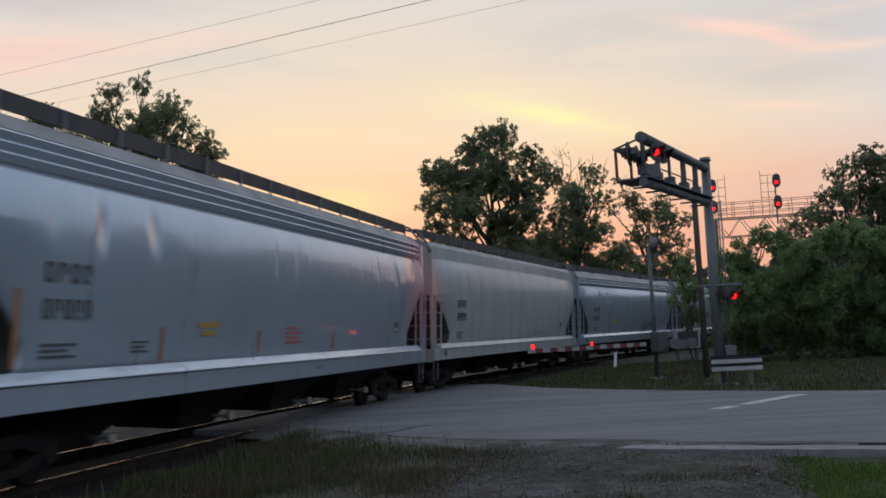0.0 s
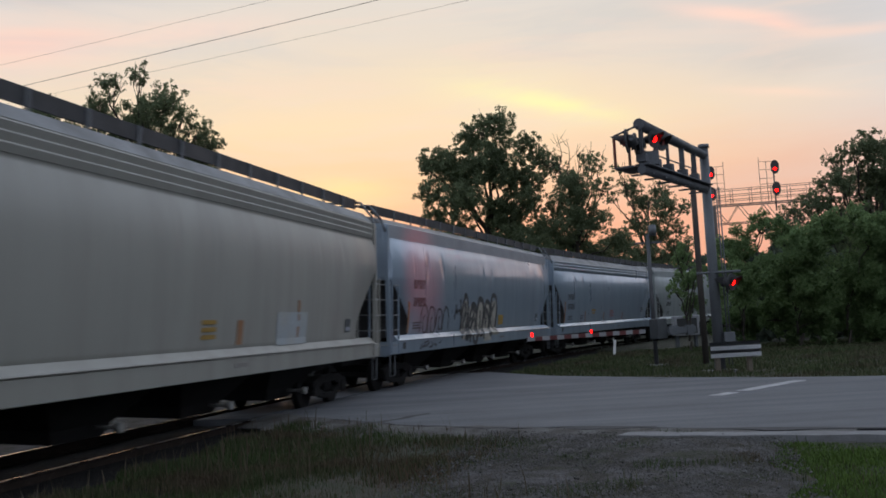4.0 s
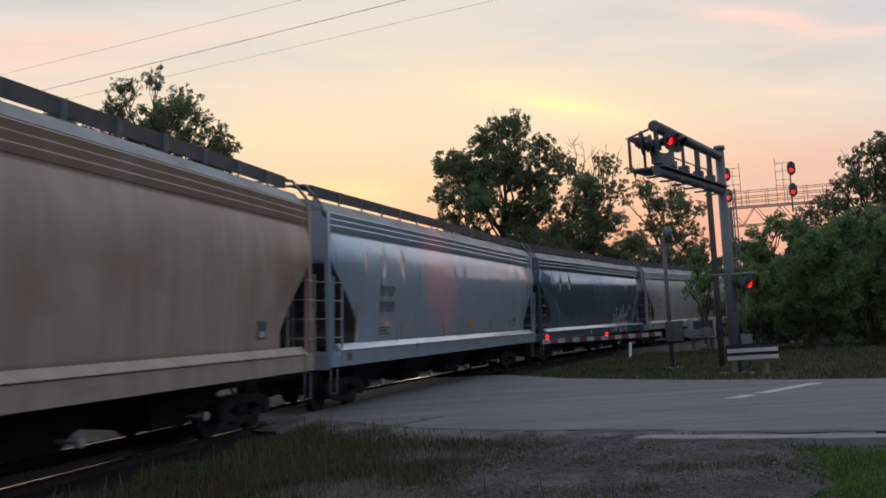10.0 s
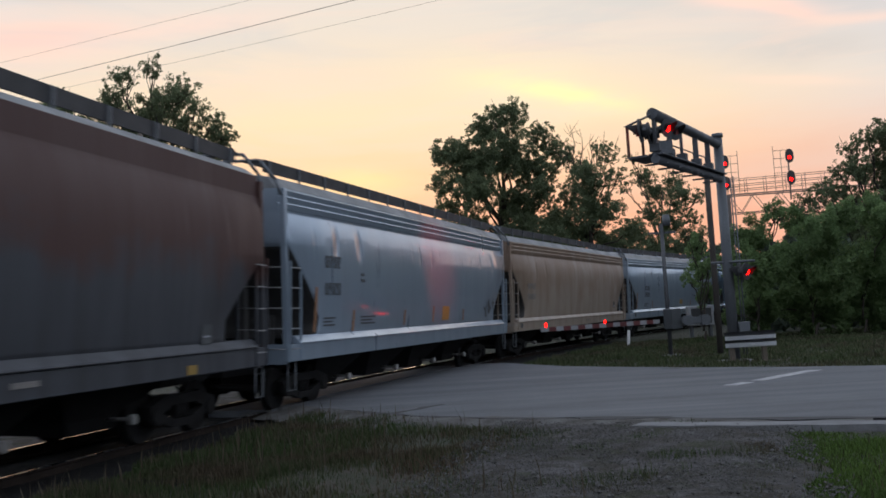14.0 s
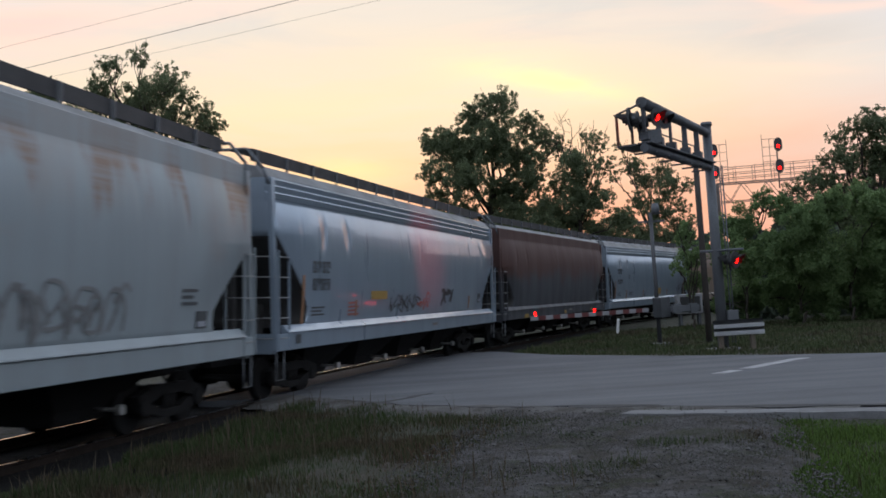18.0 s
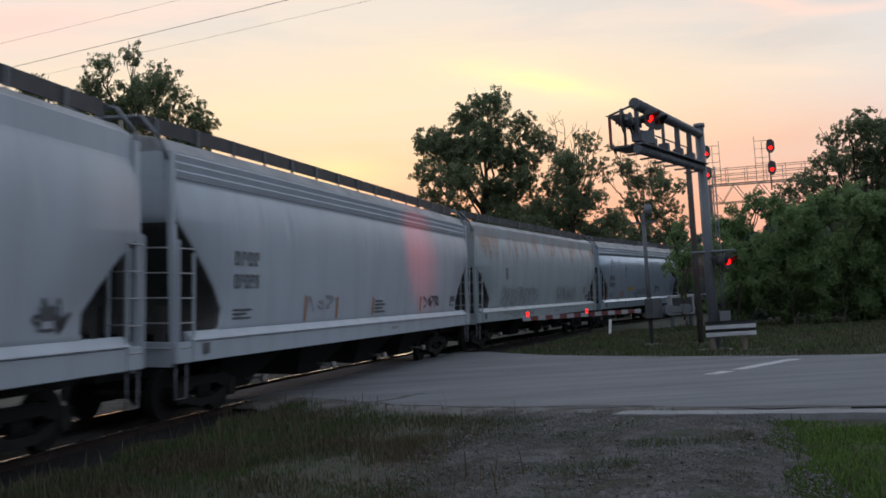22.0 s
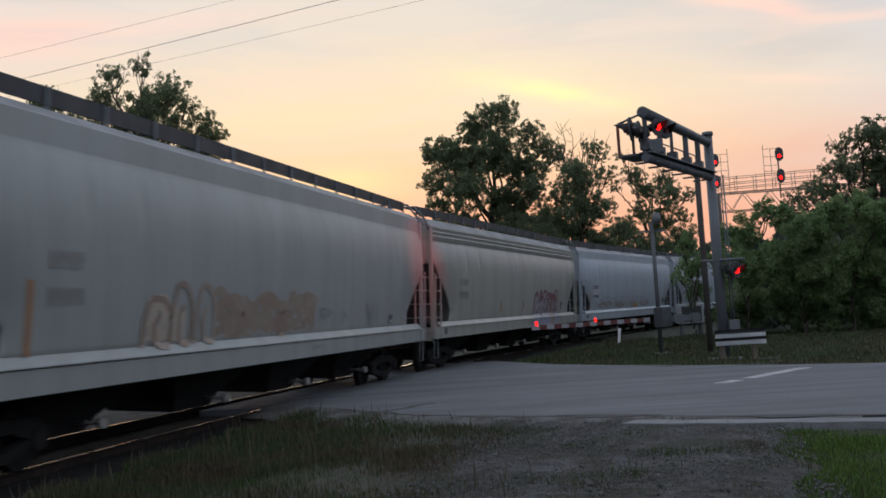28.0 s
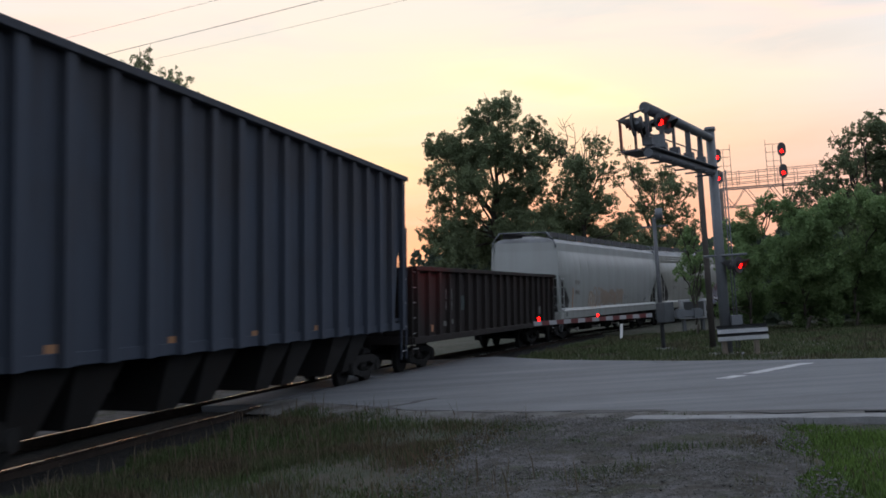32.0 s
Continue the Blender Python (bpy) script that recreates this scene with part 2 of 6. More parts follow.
def asphalt_material():
    """Worn asphalt with faint wheel tracks and patches along the road."""
    m = bpy.data.materials.new("worn_grey_asphalt")
    m.use_nodes = True
    t = Tree(m.node_tree)
    co = t.n("ShaderNodeTexCoord").outputs["Object"]
    along = t.scaled(co, .09, 1.3, 1, (0, 0, 0), (0, 0, radians(38)))
    tracks, patches, grit = t.noise(along, 1.0, 5, .6), t.noise(co, .5, 5), t.noise(co, 70, 3)
    col = t.mix(t.n("ShaderNodeMapRange", ins={0: tracks, 1: .35, 2: .65}).outputs[0], (.078, .082, .091), (.135, .140, .150))
    col = t.mix(t.n("ShaderNodeMapRange", ins={0: patches, 1: .45, 2: .7, 3: 0.0, 4: .6}).outputs[0], col, (.068, .069, .075))
    col = t.mix(.5, col, t.ramp(grit, [(.3, .55), (.7, 1.0)]), "MULTIPLY")
    b = t.n("ShaderNodeBump", ins={"Strength": .4, "Distance": .01, "Height": grit})
    p = t.n("ShaderNodeBsdfPrincipled", ins={"Base Color": col, "Roughness": .8, "Normal": b.outputs[0]})
    t.n("ShaderNodeOutputMaterial", ins={0: p.outputs[0]})
    return m


ASPHALT = asphalt_material()
CONCRETE = surface("pale_concrete", (.19, .19, .196), .85, 0, (.1, .097, .094), .8, 1.6, 60, .3)
WHITE_PAINT = surface("white_road_paint", (.42, .42, .43), .7, 0, (.17, .17, .18), 1.0, 2.2, 60, .2)
# near-black stone: the shade under the train is put into its colour
BALLAST = surface("shade_dark_ballast", (.018, .017, .0165), .95, 0, (.009, .009, .009), .6, 6, 60, .8, bump_dist=.04, spec=.15)
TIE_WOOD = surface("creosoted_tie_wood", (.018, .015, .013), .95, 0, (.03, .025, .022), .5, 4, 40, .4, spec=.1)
BARK = surface("dark_bark", (.06, .048, .038), .9, 0, (.03, .025, .02), .6, 3, 30, .5)
POLE_WOOD = surface("weathered_pole_wood", (.16, .13, .10), .85, 0, (.09, .07, .06), .6, 2, 40, .3)
RED_LIT = lamp_glow("lit_red_lens", (1.0, .0045, .0035), 7.0)
RED_DARK = surface("unlit_red_lens", (.18, .01, .01), .3, 0, (.1, .005, .005), .3, 8, 30, .05)
BLACK = surface("matt_black_paint", (.03, .03, .032), .6, 0, (.045, .045, .045), .5, 3, 30, .1)


# ---------------------------------------------------------------- mesh helpers
def box(bm, lo, hi, m=None):
    vs = [bm.verts.new((x, y, z)) for z in (lo[2], hi[2]) for y in (lo[1], hi[1]) for x in (lo[0], hi[0])]
    if m is not None:
        for v in vs:
            v.co = m @ v.co
    for a, b, c, d in ((0, 2, 3, 1), (4, 5, 7, 6), (0, 1, 5, 4), (2, 6, 7, 3), (0, 4, 6, 2), (1, 3, 7, 5)):
        bm.faces.new((vs[a], vs[b], vs[c], vs[d]))
    return vs


def tube(bm, p, q, r0, r1=None, n=10, caps=True):
    """A round bar from p to q."""
    p, q = Vector(p), Vector(q)
    r1 = r0 if r1 is None else r1
    w = (q - p).normalized()
    u = w.orthogonal().normalized()
    v = w.cross(u)
    a, b = [], []
    for i in range(n):
        c, s = math.cos(i * math.tau / n), math.sin(i * math.tau / n)
        a.append(bm.verts.new(p + (u * c + v * s) * r0))
        b.append(bm.verts.new(q + (u * c + v * s) * r1))
    for i in range(n):
        j = (i + 1) % n
        f = bm.faces.new((a[i], a[j], b[j], b[i]))
        f.smooth = True
    if caps:
        bm.faces.new(a[::-1])
        bm.faces.new(b)


def pipe(bm, pts, radii, n=6):
    """One unbroken round bar along a line of points."""
    last = None
    for i, p in enumerate(pts):
        p = Vector(p)
        d = (Vector(pts[min(i + 1, len(pts) - 1)]) - Vector(pts[max(0, i - 1)])).normalized()
        u = d.cross(Vector((.31, .83, .46))).normalized()
        v = d.cross(u)
        r = radii[i] if isinstance(radii, (list, tuple)) else radii
        ring = [bm.verts.new(p + (u * math.cos(k * math.tau / n) + v * math.sin(k * math.tau / n)) * r) for k in range(n)]
        if last:
            for k in range(n):
                bm.faces.new((last[k], last[(k + 1) % n], ring[(k + 1) % n], ring[k])).smooth = True
        else:
            bm.faces.new(ring[::-1])
        last = ring
    bm.faces.new(last)


def beam(bm, p, q, w, h, up=(0, 0, 1)):
    """A square bar from p to q, w wide and h high."""
    p, q = Vector(p), Vector(q)
    d = (q - p).normalized()
    side = d.cross(Vector(up))
    side = side.normalized() if side.length > 1e-4 else Vector((1, 0, 0))
    top = side.cross(d).normalized()
    ring = []
    for c in (p, q):
        ring.append([bm.verts.new(c + side * sx * w / 2 + top * sz * h / 2) for sx, sz in ((-1, -1), (1, -1), (1, 1), (-1, 1))])
    for i in range(4):
        j = (i + 1) % 4
        bm.faces.new((ring[0][i], ring[0][j], ring[1][j], ring[1][i]))
    bm.faces.new(ring[0][::-1])
    bm.faces.new(ring[1])


def mesh_of(name, bm, material, bevel=0.0):
    if bevel:
        bmesh.ops.bevel(bm, geom=bm.edges[:], offset=bevel, segments=1, affect="EDGES", clamp_overlap=True)
    bmesh.ops.recalc_face_normals(bm, faces=bm.faces[:])
    me = bpy.data.meshes.new(name)
    bm.to_mesh(me)
    bm.free()
    me.materials.append(material)
    return me


def part(name, bm, material, parent, label="", bevel=0.0):
    """Links a bmesh, or a ready mesh, as one mesh object under a thing or part."""
    me = mesh_of(name, bm, material, bevel) if isinstance(bm, bmesh.types.BMesh) else bm
    ob = new(name, me)
    ob.parent = parent
    return tagged(ob, label) if label else ob


def thing(name, label, category, m=None, group="", kind=""):
    ob = new(name)
    if m is not None:
        ob.matrix_world = m
    return tagged(ob, label, category, group, kind)


def raw(name, verts, faces, material):
    me = bpy.data.meshes.new(name)
    me.from_pydata(verts, [], faces)
    me.materials.append(material)
    return me


# ---------------------------------------------------------------- the line of the track
CANT = 3.21
TRACK_0, HEAD_0 = Vector((-8.68, 1.55)), .17675


def bend(s):
    return .00396 if -5 < s <= 25 else (.0051 if 25 < s < 110 else 0.0)


def trace(first, last, step=.25):
    """Points of the centre line by distance along it: place and heading."""
    out = {0: (TRACK_0.copy(), HEAD_0)}
    for sign in (1, -1):
        p, h, s = TRACK_0.copy(), HEAD_0, 0.0
        for i in range(1, int((last if sign > 0 else -first) / step) + 1):
            k = bend(s + sign * step / 2)
            h2 = h + sign * step * k
            hm = (h + h2) / 2
            p = p + Vector((math.sin(hm), math.cos(hm))) * step * sign
            h, s = h2, s + sign * step
            out[sign * i] = (p, h)
    return out


LINE = trace(-340, 420)


def on_track(s):
    i = math.floor(s * 4)
    f = s * 4 - i
    (p, h), (q, g) = LINE[i], LINE[i + 1]
    return p.lerp(q, f), h + (g - h) * f


def track_point(s, lat, z):
    """A point beside the track: lat metres to the right of the centre line."""
    p, h = on_track(s)
    return Vector((p.x + math.cos(h) * lat, p.y - math.sin(h) * lat, z))


# ---------------------------------------------------------------- ground, road, track
def ground_material():
    m = bpy.data.materials.new("grassy_verge_earth")
    m.use_nodes = True
    t = Tree(m.node_tree)
    co = t.n("ShaderNodeTexCoord").outputs["Object"]
    broad, mid, fine = t.noise(co, .28, 4), t.noise(co, 1.7, 5), t.noise(co, 30, 4)
    col = t.mix(t.n("ShaderNodeMapRange", ins={0: mid, 1: .35, 2: .65}).outputs[0], (.04, .046, .024), (.07, .057, .042))
    col = t.mix(t.n("ShaderNodeMapRange", ins={0: broad, 1: .45, 2: .65}).outputs[0], col, (.034, .04, .022))
    col = t.mix(.5, col, t.ramp(fine, [(.3, .35), (.7, 1.0)]), "MULTIPLY")
    b = t.n("ShaderNodeBump", ins={"Strength": .8, "Distance": .06, "Height": t.math("ADD", mid, fine)})
    p = t.n("ShaderNodeBsdfPrincipled", ins={"Base Color": col, "Roughness": .95, "Normal": b.outputs[0]})
    t.n("ShaderNodeOutputMaterial", ins={0: p.outputs[0]})
    return m


GROUND_MAT = ground_material()
ROAD_NEAR = [(-3.6, 20.6), (-.72, 16.5), (1.5, 14.85), (3.66, 13.6), (5.35, 12.8), (9.0, 11.0), (16, 8.0), (40, -2.0)]
ROAD_FAR = [(1.3, 33.6), (1.6, 32.85), (3.03, 29.0), (5.48, 25.38), (7.56, 23.12), (9.18, 21.84), (18, 16.5), (44, 5.0)]


def ribbon(name, left, right, z, material, cols=1, thick=.15):
    """A slab between two lines of equal count."""
    bm = bmesh.new()
    rows = []
    for (ax, ay), (bx, by) in zip(left, right):
        rows.append([bm.verts.new((ax + (bx - ax) * i / cols, ay + (by - ay) * i / cols, z)) for i in range(cols + 1)])
    for r, s in zip(rows, rows[1:]):
        for i in range(cols):
            bm.faces.new((r[i], r[i + 1], s[i + 1], s[i]))
    top = bm.faces[:]
    ext = bmesh.ops.extrude_face_region(bm, geom=top)
    for v in ext["geom"]:
        if isinstance(v, bmesh.types.BMVert):
            v.co.z -= thick
    return new(name, mesh_of(name, bm, material))


def build_ground():
    bm = bmesh.new()
    # fine near the camera, coarse out to the horizon
    xs = [-2500, -800, -300, -120, -60] + [-30 + i * 1.0 for i in range(61)] + [60, 120, 300, 800, 2500]
    ys = [-2500, -800, -300, -120, -60, -30, -15] + [-6 + i * 1.0 for i in range(61)] + [80, 120, 300, 800, 2500]
    grid = []
    line = [track_point(s * 2.0, 0, 0) for s in range(-8, 32) if not 15 < s * 2 < 38]
    for y in ys:
        row = []
        for x in xs:
            z = -.08
            if abs(x) < 29 and -5 < y < 54:
                z += .04 * noise.noise((x * .35, y * .35, 0)) + .02 * noise.noise((x, y, 4))
                d = min(abs(p.x - x) + .35 * abs(p.y - y) for p in line)
                z -= .32 * max(0.0, min(1.0, (4.6 - d) / 2.0))
            row.append(bm.verts.new((x, y, z)))
        grid.append(row)
    for r, s in zip(grid, grid[1:]):
        for i in range(len(xs) - 1):
            bm.faces.new((r[i], r[i + 1], s[i + 1], s[i])).smooth = True
    tagged(new("ground", mesh_of("ground", bm, GROUND_MAT)), "uneven grassy earth verge beside the railway", "ground", kind="structure")


build_ground()
tagged(ribbon("road", ROAD_FAR, ROAD_NEAR, .0, ASPHALT, 6), "worn grey asphalt road up to the level crossing", "road", kind="structure")


def build_track():
    # ballast bed
    bm = bmesh.new()
    prof = [(-4.4, -.5), (-2.9, -.4), (-1.75, -.10), (1.75, -.20), (2.8, -.42), (4.2, -.5)]
    rows = []
    for i in range(0, 130):
        s = -70 + i * 1.75
        rows.append([bm.verts.new(track_point(s, a, z + .02 * noise.noise((s, a, 1)))) for a, z in prof])
    for r, q in zip(rows, rows[1:]):
        for i in range(len(prof) - 1):
            bm.faces.new((r[i], q[i], q[i + 1], r[i + 1])).smooth = True
    tagged(new("ballast_bed", mesh_of("ballast_bed", bm, BALLAST)), "crushed stone bed under the railway track, its colour darkened for shade", "ballast", kind="structure")
    for side, name in ((-1, "rail_far"), (1, "rail_near")):
        dz = -side * .7175 * math.sin(radians(CANT))
        prof = [(-.07, -.17), (-.07, -.155), (-.012, -.13), (-.012, -.045), (-.036, -.03), (-.036, -.004), (-.03, 0),
                (.03, 0), (.036, -.004), (.036, -.03), (.012, -.045), (.012, -.13), (.07, -.155), (.07, -.17)]
        bm = bmesh.new()
        rows = []
        for i in range(0, 300):
            s = -80 + i * .9
            rows.append([bm.verts.new(track_point(s, side * .75 + a, z + dz)) for a, z in prof])
        for r, q in zip(rows, rows[1:]):
            for i in range(len(prof) - 1):
                f = bm.faces.new((r[i], q[i], q[i + 1], r[i + 1]))
                f.material_index = 1 if 5 <= i <= 7 else 0
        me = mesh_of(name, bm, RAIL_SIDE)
        me.materials.append(RAIL_TOP if side < 0 else RAIL_DULL)
        tagged(new(name, me), "steel rail with a rusty web and a bright worn head", "rail", "rails of the track", kind="structure")
    # ties
    me = None
    track = thing("railway_ties", "dark creosoted wooden ties in the stone bed", "railway tie", kind="structure")
    for i in range(170):
        s = -12 + i * .55
        if 18.5 < s < 35:
            continue
        p, h = on_track(s)
        if me is None:
            bm = bmesh.new()
            box(bm, (-.11, -1.3, -.18), (.11, 1.3, 0))
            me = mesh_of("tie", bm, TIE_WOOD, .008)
        ob = part("tie", me, None, track)
        ob.matrix_world = pose(p.x, p.y, -.175, CANT, 0, 90 - math.degrees(h))


build_track()


# ---------------------------------------------------------------- the train
def loft(bm, levels, corner=.12, cols=10, smooth_to=3.94):
    """A body of rounded rectangles stacked by height: (z, half width, half length)."""
    rings = []
    for z, w, e in levels:
        c = min(corner, w * .9)
        ring = []
        for sx, sy in ((1, -1), (1, 1), (-1, 1), (-1, -1)):
            arc = [(e - c + c * math.sin(a), w - c + c * math.cos(a)) for a in (0, math.pi / 4, math.pi / 2)]
            pts = [(sx * x, sy * y) for x, y in arc]
            if sx == sy:
                pts = pts[::-1]
            ring += pts
            if (sx, sy) == (1, 1):
                ring += [(e - c - (2 * (e - c)) * i / cols, w) for i in range(1, cols)]
            if (sx, sy) == (-1, -1):
                ring += [(-(e - c) + (2 * (e - c)) * i / cols, -w) for i in range(1, cols)]
        rings.append([bm.verts.new((x, y, z)) for x, y in ring])
    n = len(rings[0])
    for a, b in zip(rings, rings[1:]):
        for i in range(n):
            j = (i + 1) % n
            f = bm.faces.new((a[i], a[j], b[j], b[i]))
            f.smooth = b[i].co.z < 3.9405 or (b[i].co.z < 4.061 and smooth_to > 4.0)
    bm.faces.new(rings[0][::-1])
    bm.faces.new(rings[-1])


WHEEL = []


def wheelset_mesh():
    if not WHEEL:
        bm = bmesh.new()
        tube(bm, (0, -.95, 0), (0, .95, 0), .075, n=10)
        for sy in (-1, 1):
            tube(bm, (0, sy * .68, 0), (0, sy * .70, 0), .445, n=24)
            tube(bm, (0, sy * .70, 0), (0, sy * .82, 0), .42, .415, n=24)
            tube(bm, (0, sy * .82, 0), (0, sy * .86, 0), .17, .13, n=12)
            for k in range(3):
                a = k * math.tau / 3
                box(bm, (.02, min(sy * .865, sy * .88), -.02), (.07, max(sy * .865, sy * .88), .02), Matrix.Rotation(a, 4, "Y"))
        WHEEL.append(mesh_of("wheelset", bm, STEEL_DARK))
        bm = bmesh.new()
        y = 0.0
        beam(bm, (-1.05, y, .47), (-.45, y, .62), .16, .22)
        beam(bm, (1.05, y, .47), (.45, y, .62), .16, .22)
        beam(bm, (-.5, y, .62), (.5, y, .62), .16, .16)
        beam(bm, (-.9, y, .42), (-.3, y, .26), .14, .14)
        beam(bm, (.9, y, .42), (.3, y, .26), .14, .14)
        beam(bm, (-.35, y, .25), (.35, y, .25), .16, .12)
        for x in (-.89, .89):
            tube(bm, (x, y - .12, .42), (x, y + .12, .42), .15, n=12)
        for x in (-.14, 0, .14):
            tube(bm, (x, y, .3), (x, y, .56), .06, n=8)
        WHEEL.append(mesh_of("side_frame", bm, STEEL_DARK))
        bm = bmesh.new()
        beam(bm, (0, -1.0, .5), (0, 1.0, .5), .36, .3)
        WHEEL.append(mesh_of("bolster", bm, STEEL_DARK, .02))
    return WHEEL


WHEELSETS = []


def add_trucks(car, at):
    ws, side_frame, bolster = wheelset_mesh()
    for x in (at, -at):
        truck = part("truck", bolster, None, car, "grimy cast steel bogie")
        truck.location = (x, 0, 0)
        for y in (-1.0, 1.0):
            part("side_frame", side_frame, None, truck).location = (0, y, 0)
        for dx in (-.89, .89):
            w = part("wheelset", ws, None, truck)
            w.location = (dx, 0, .42)
            WHEELSETS.append((w, car, dx, x))


def add_coupler(car, half):
    for s in (1, -1):
        bm = bmesh.new()
        beam(bm, (s * (half - .9), 0, .86), (s * (half - .12), 0, .86), .16, .2)
        box(bm, (min(s * (half - .2), s * (half + .04)), -.14, .72), (max(s * (half - .2), s * (half + .04)), .14, 1.0))
        part("coupler", bm, STEEL_DARK, car)


def ladder(car, x, y, inward, z0, z1, material, rungs=5):
    """Two uprights and their rungs at a corner of a car; inward is the way to the car's middle."""
    bm = bmesh.new()
    for dx in (0, .46):
        beam(bm, (x + inward * dx, y, z0), (x + inward * dx, y, z1 if dx == 0 else z0 + (z1 - z0) * .9), .04, .04, (1, 0, 0))
    lad = part("ladder", bm, material, car)
    for i in range(rungs):
        z = z0 + .22 + i * (z1 - z0 - .35) / (rungs - 1)
        bm = bmesh.new()
        tube(bm, (x, y, z), (x + inward * .46, y, z), .012, n=6)
        part("rung", bm, RUNG_STEEL, lad)


def bulge(z, top=3.94):
    """Half width of a hopper car's side sheet: upright to half height, then leaning in more and more."""
    low = ((1.42, 1.555), (1.58, 1.575), (1.85, 1.597), (2.2, 1.62), (2.5, 1.632), (2.75, 1.638), (2.95, 1.64))
    for (z0, w0), (z1, w1) in zip(low, low[1:]):
        if z <= z1:
            return w0 + (w1 - w0) * (z - z0) / (z1 - z0)
    return 1.64 - .145 * ((z - 2.95) / (top - 2.95)) ** 2.5


UPPER = [3.05 + .089 * i for i in range(11)]
SIDE = [(1.0, 1.664), (1.355, 1.664), (1.36, 1.694), (1.39, 1.694), (1.52, 1.57)] + [(z, bulge(z) + .004) for z in (1.85, 2.2, 2.5, 2.75, 2.95, *UPPER)] + [(4.4, 1.50)]


def side_y(z, proud=.006):
    """How far out the side of a hopper car lies at a height."""
    for (z0, w0), (z1, w1) in zip(SIDE, SIDE[1:]):
        if z0 <= z <= z1:
            return -(w0 + (w1 - w0) * (z - z0) / (z1 - z0) + proud)
    return -1.67


def sprayed(bm, path, weight, rnd, proud):
    """A sprayed stroke along a path of (x, z) on the car's side."""
    last = None
    for i, (x, z) in enumerate(path):
        (ax, az), (bx, bz) = path[max(0, i - 1)], path[min(len(path) - 1, i + 1)]
        d = Vector((bx - ax, bz - az))
        n = Vector((-d.y, d.x)).normalized() * weight * rnd.uniform(.38, .6) if d.length > 1e-6 else Vector((weight, 0))
        cur = [bm.verts.new((x + k * n.x, side_y(z + k * n.y, proud), z + k * n.y)) for k in (1, -1)]
        if last:
            bm.faces.new((last[0], last[1], cur[1], cur[0]))
        last = cur


def curve_through(pts, steps=7):
    out = []
    n = len(pts)
    for i in range(n - 1):
        p0, p1, p2, p3 = (Vector(pts[k]) for k in (max(0, i - 1), i, i + 1, min(n - 1, i + 2)))
        for j in range(steps):
            u = j / steps
            p = .5 * ((2 * p1) + (p2 - p0) * u + (2 * p0 - 5 * p1 + 4 * p2 - p3) * u * u + (3 * p1 - p0 - 3 * p2 + p3) * u ** 3)
            out.append((p.x, p.y))
    return out + [tuple(pts[-1])]


def arches(car, x0, x1, z0, z1, count, line, seed, weight=.06, fills=(), slant=.0, label="sprayed graffiti letters"):
    """Tall rounded letters side by side: an outline, and fills behind it."""
    rnd = random.Random(seed)
    w = (x1 - x0) / count
    if fills:
        for m in range(len(fills)):
            for k in range(count):
                if k % len(fills) != m:
                    continue
                bm = bmesh.new()
                a, b = x0 + k * w + w * .02, x0 + (k + 1) * w + w * .05
                lo, hi = z0 + rnd.uniform(0, .12) * (z1 - z0), z1 - rnd.uniform(.02, .2) * (z1 - z0)
                rows = []
                for i in range(15):
                    z = lo + (hi - lo) * i / 14
                    f = i / 14
                    pinch = math.sqrt(max(0.0, 1 - ((f - .72) / .28) ** 2)) if f > .72 else 1 - .12 * math.sin(f * 7 + k)
                    c = (a + b) / 2 + slant * (z - lo) + .06 * w * math.sin(f * 5 + k * 2)
                    rows.append([bm.verts.new((c + q * (b - a) / 2 * max(.08, pinch), side_y(z, .006), z)) for q in (-1, 0, 1)])
                for r, q in zip(rows, rows[1:]):
                    for i in range(2):
                        bm.faces.new((r[i], r[i + 1], q[i + 1], q[i]))
                part("graffiti_fill", bm, fills[m], car)
    for k in range(count):
        bm = bmesh.new()
        a, b = x0 + k * w + rnd.uniform(-.1, .1) * w, x0 + (k + 1) * w + rnd.uniform(-.15, .1) * w
        lo, hi = z0 + rnd.uniform(0, .2) * (z1 - z0), z1 - rnd.uniform(0, .25) * (z1 - z0)
        m, h = (a + b) / 2, hi - lo
        pts = [(a, lo), (a + .05 * w, lo + .55 * h), (a + .25 * w, hi - .05 * h), (m, hi), (b - .2 * w, hi - .08 * h), (b, lo + .6 * h), (b - .05 * w, lo + .05 * h)]
        if rnd.random() < .6:
            pts += [(m, lo + rnd.uniform(-.02, .1) * h), (m - .1 * w, lo + .45 * h), (m + .12 * w, lo + .62 * h)]
        pts = [(x + slant * (z - lo), z) for x, z in pts]
        sprayed(bm, curve_through(pts), weight, rnd, .011)
        part("graffiti", bm, line, car, label)


def scrawl(car, x, z, wide, high, material, seed, label="spray-painted scrawl", weight=.05, loops=7):
    """Loose loops of sprayed paint on the car's side."""
    rnd = random.Random(seed)
    for k in range(loops):
        bm = bmesh.new()
        cx = x + (k / max(1, loops - 1) - .5) * wide
        pts = [(cx + rnd.uniform(-.5, .5) * wide / loops * 1.9, z + rnd.uniform(-.5, .5) * high) for _ in range(rnd.randint(4, 6))]
        sprayed(bm, curve_through(pts, 6), weight, rnd, .008)
        part("graffiti", bm, material, car, label)


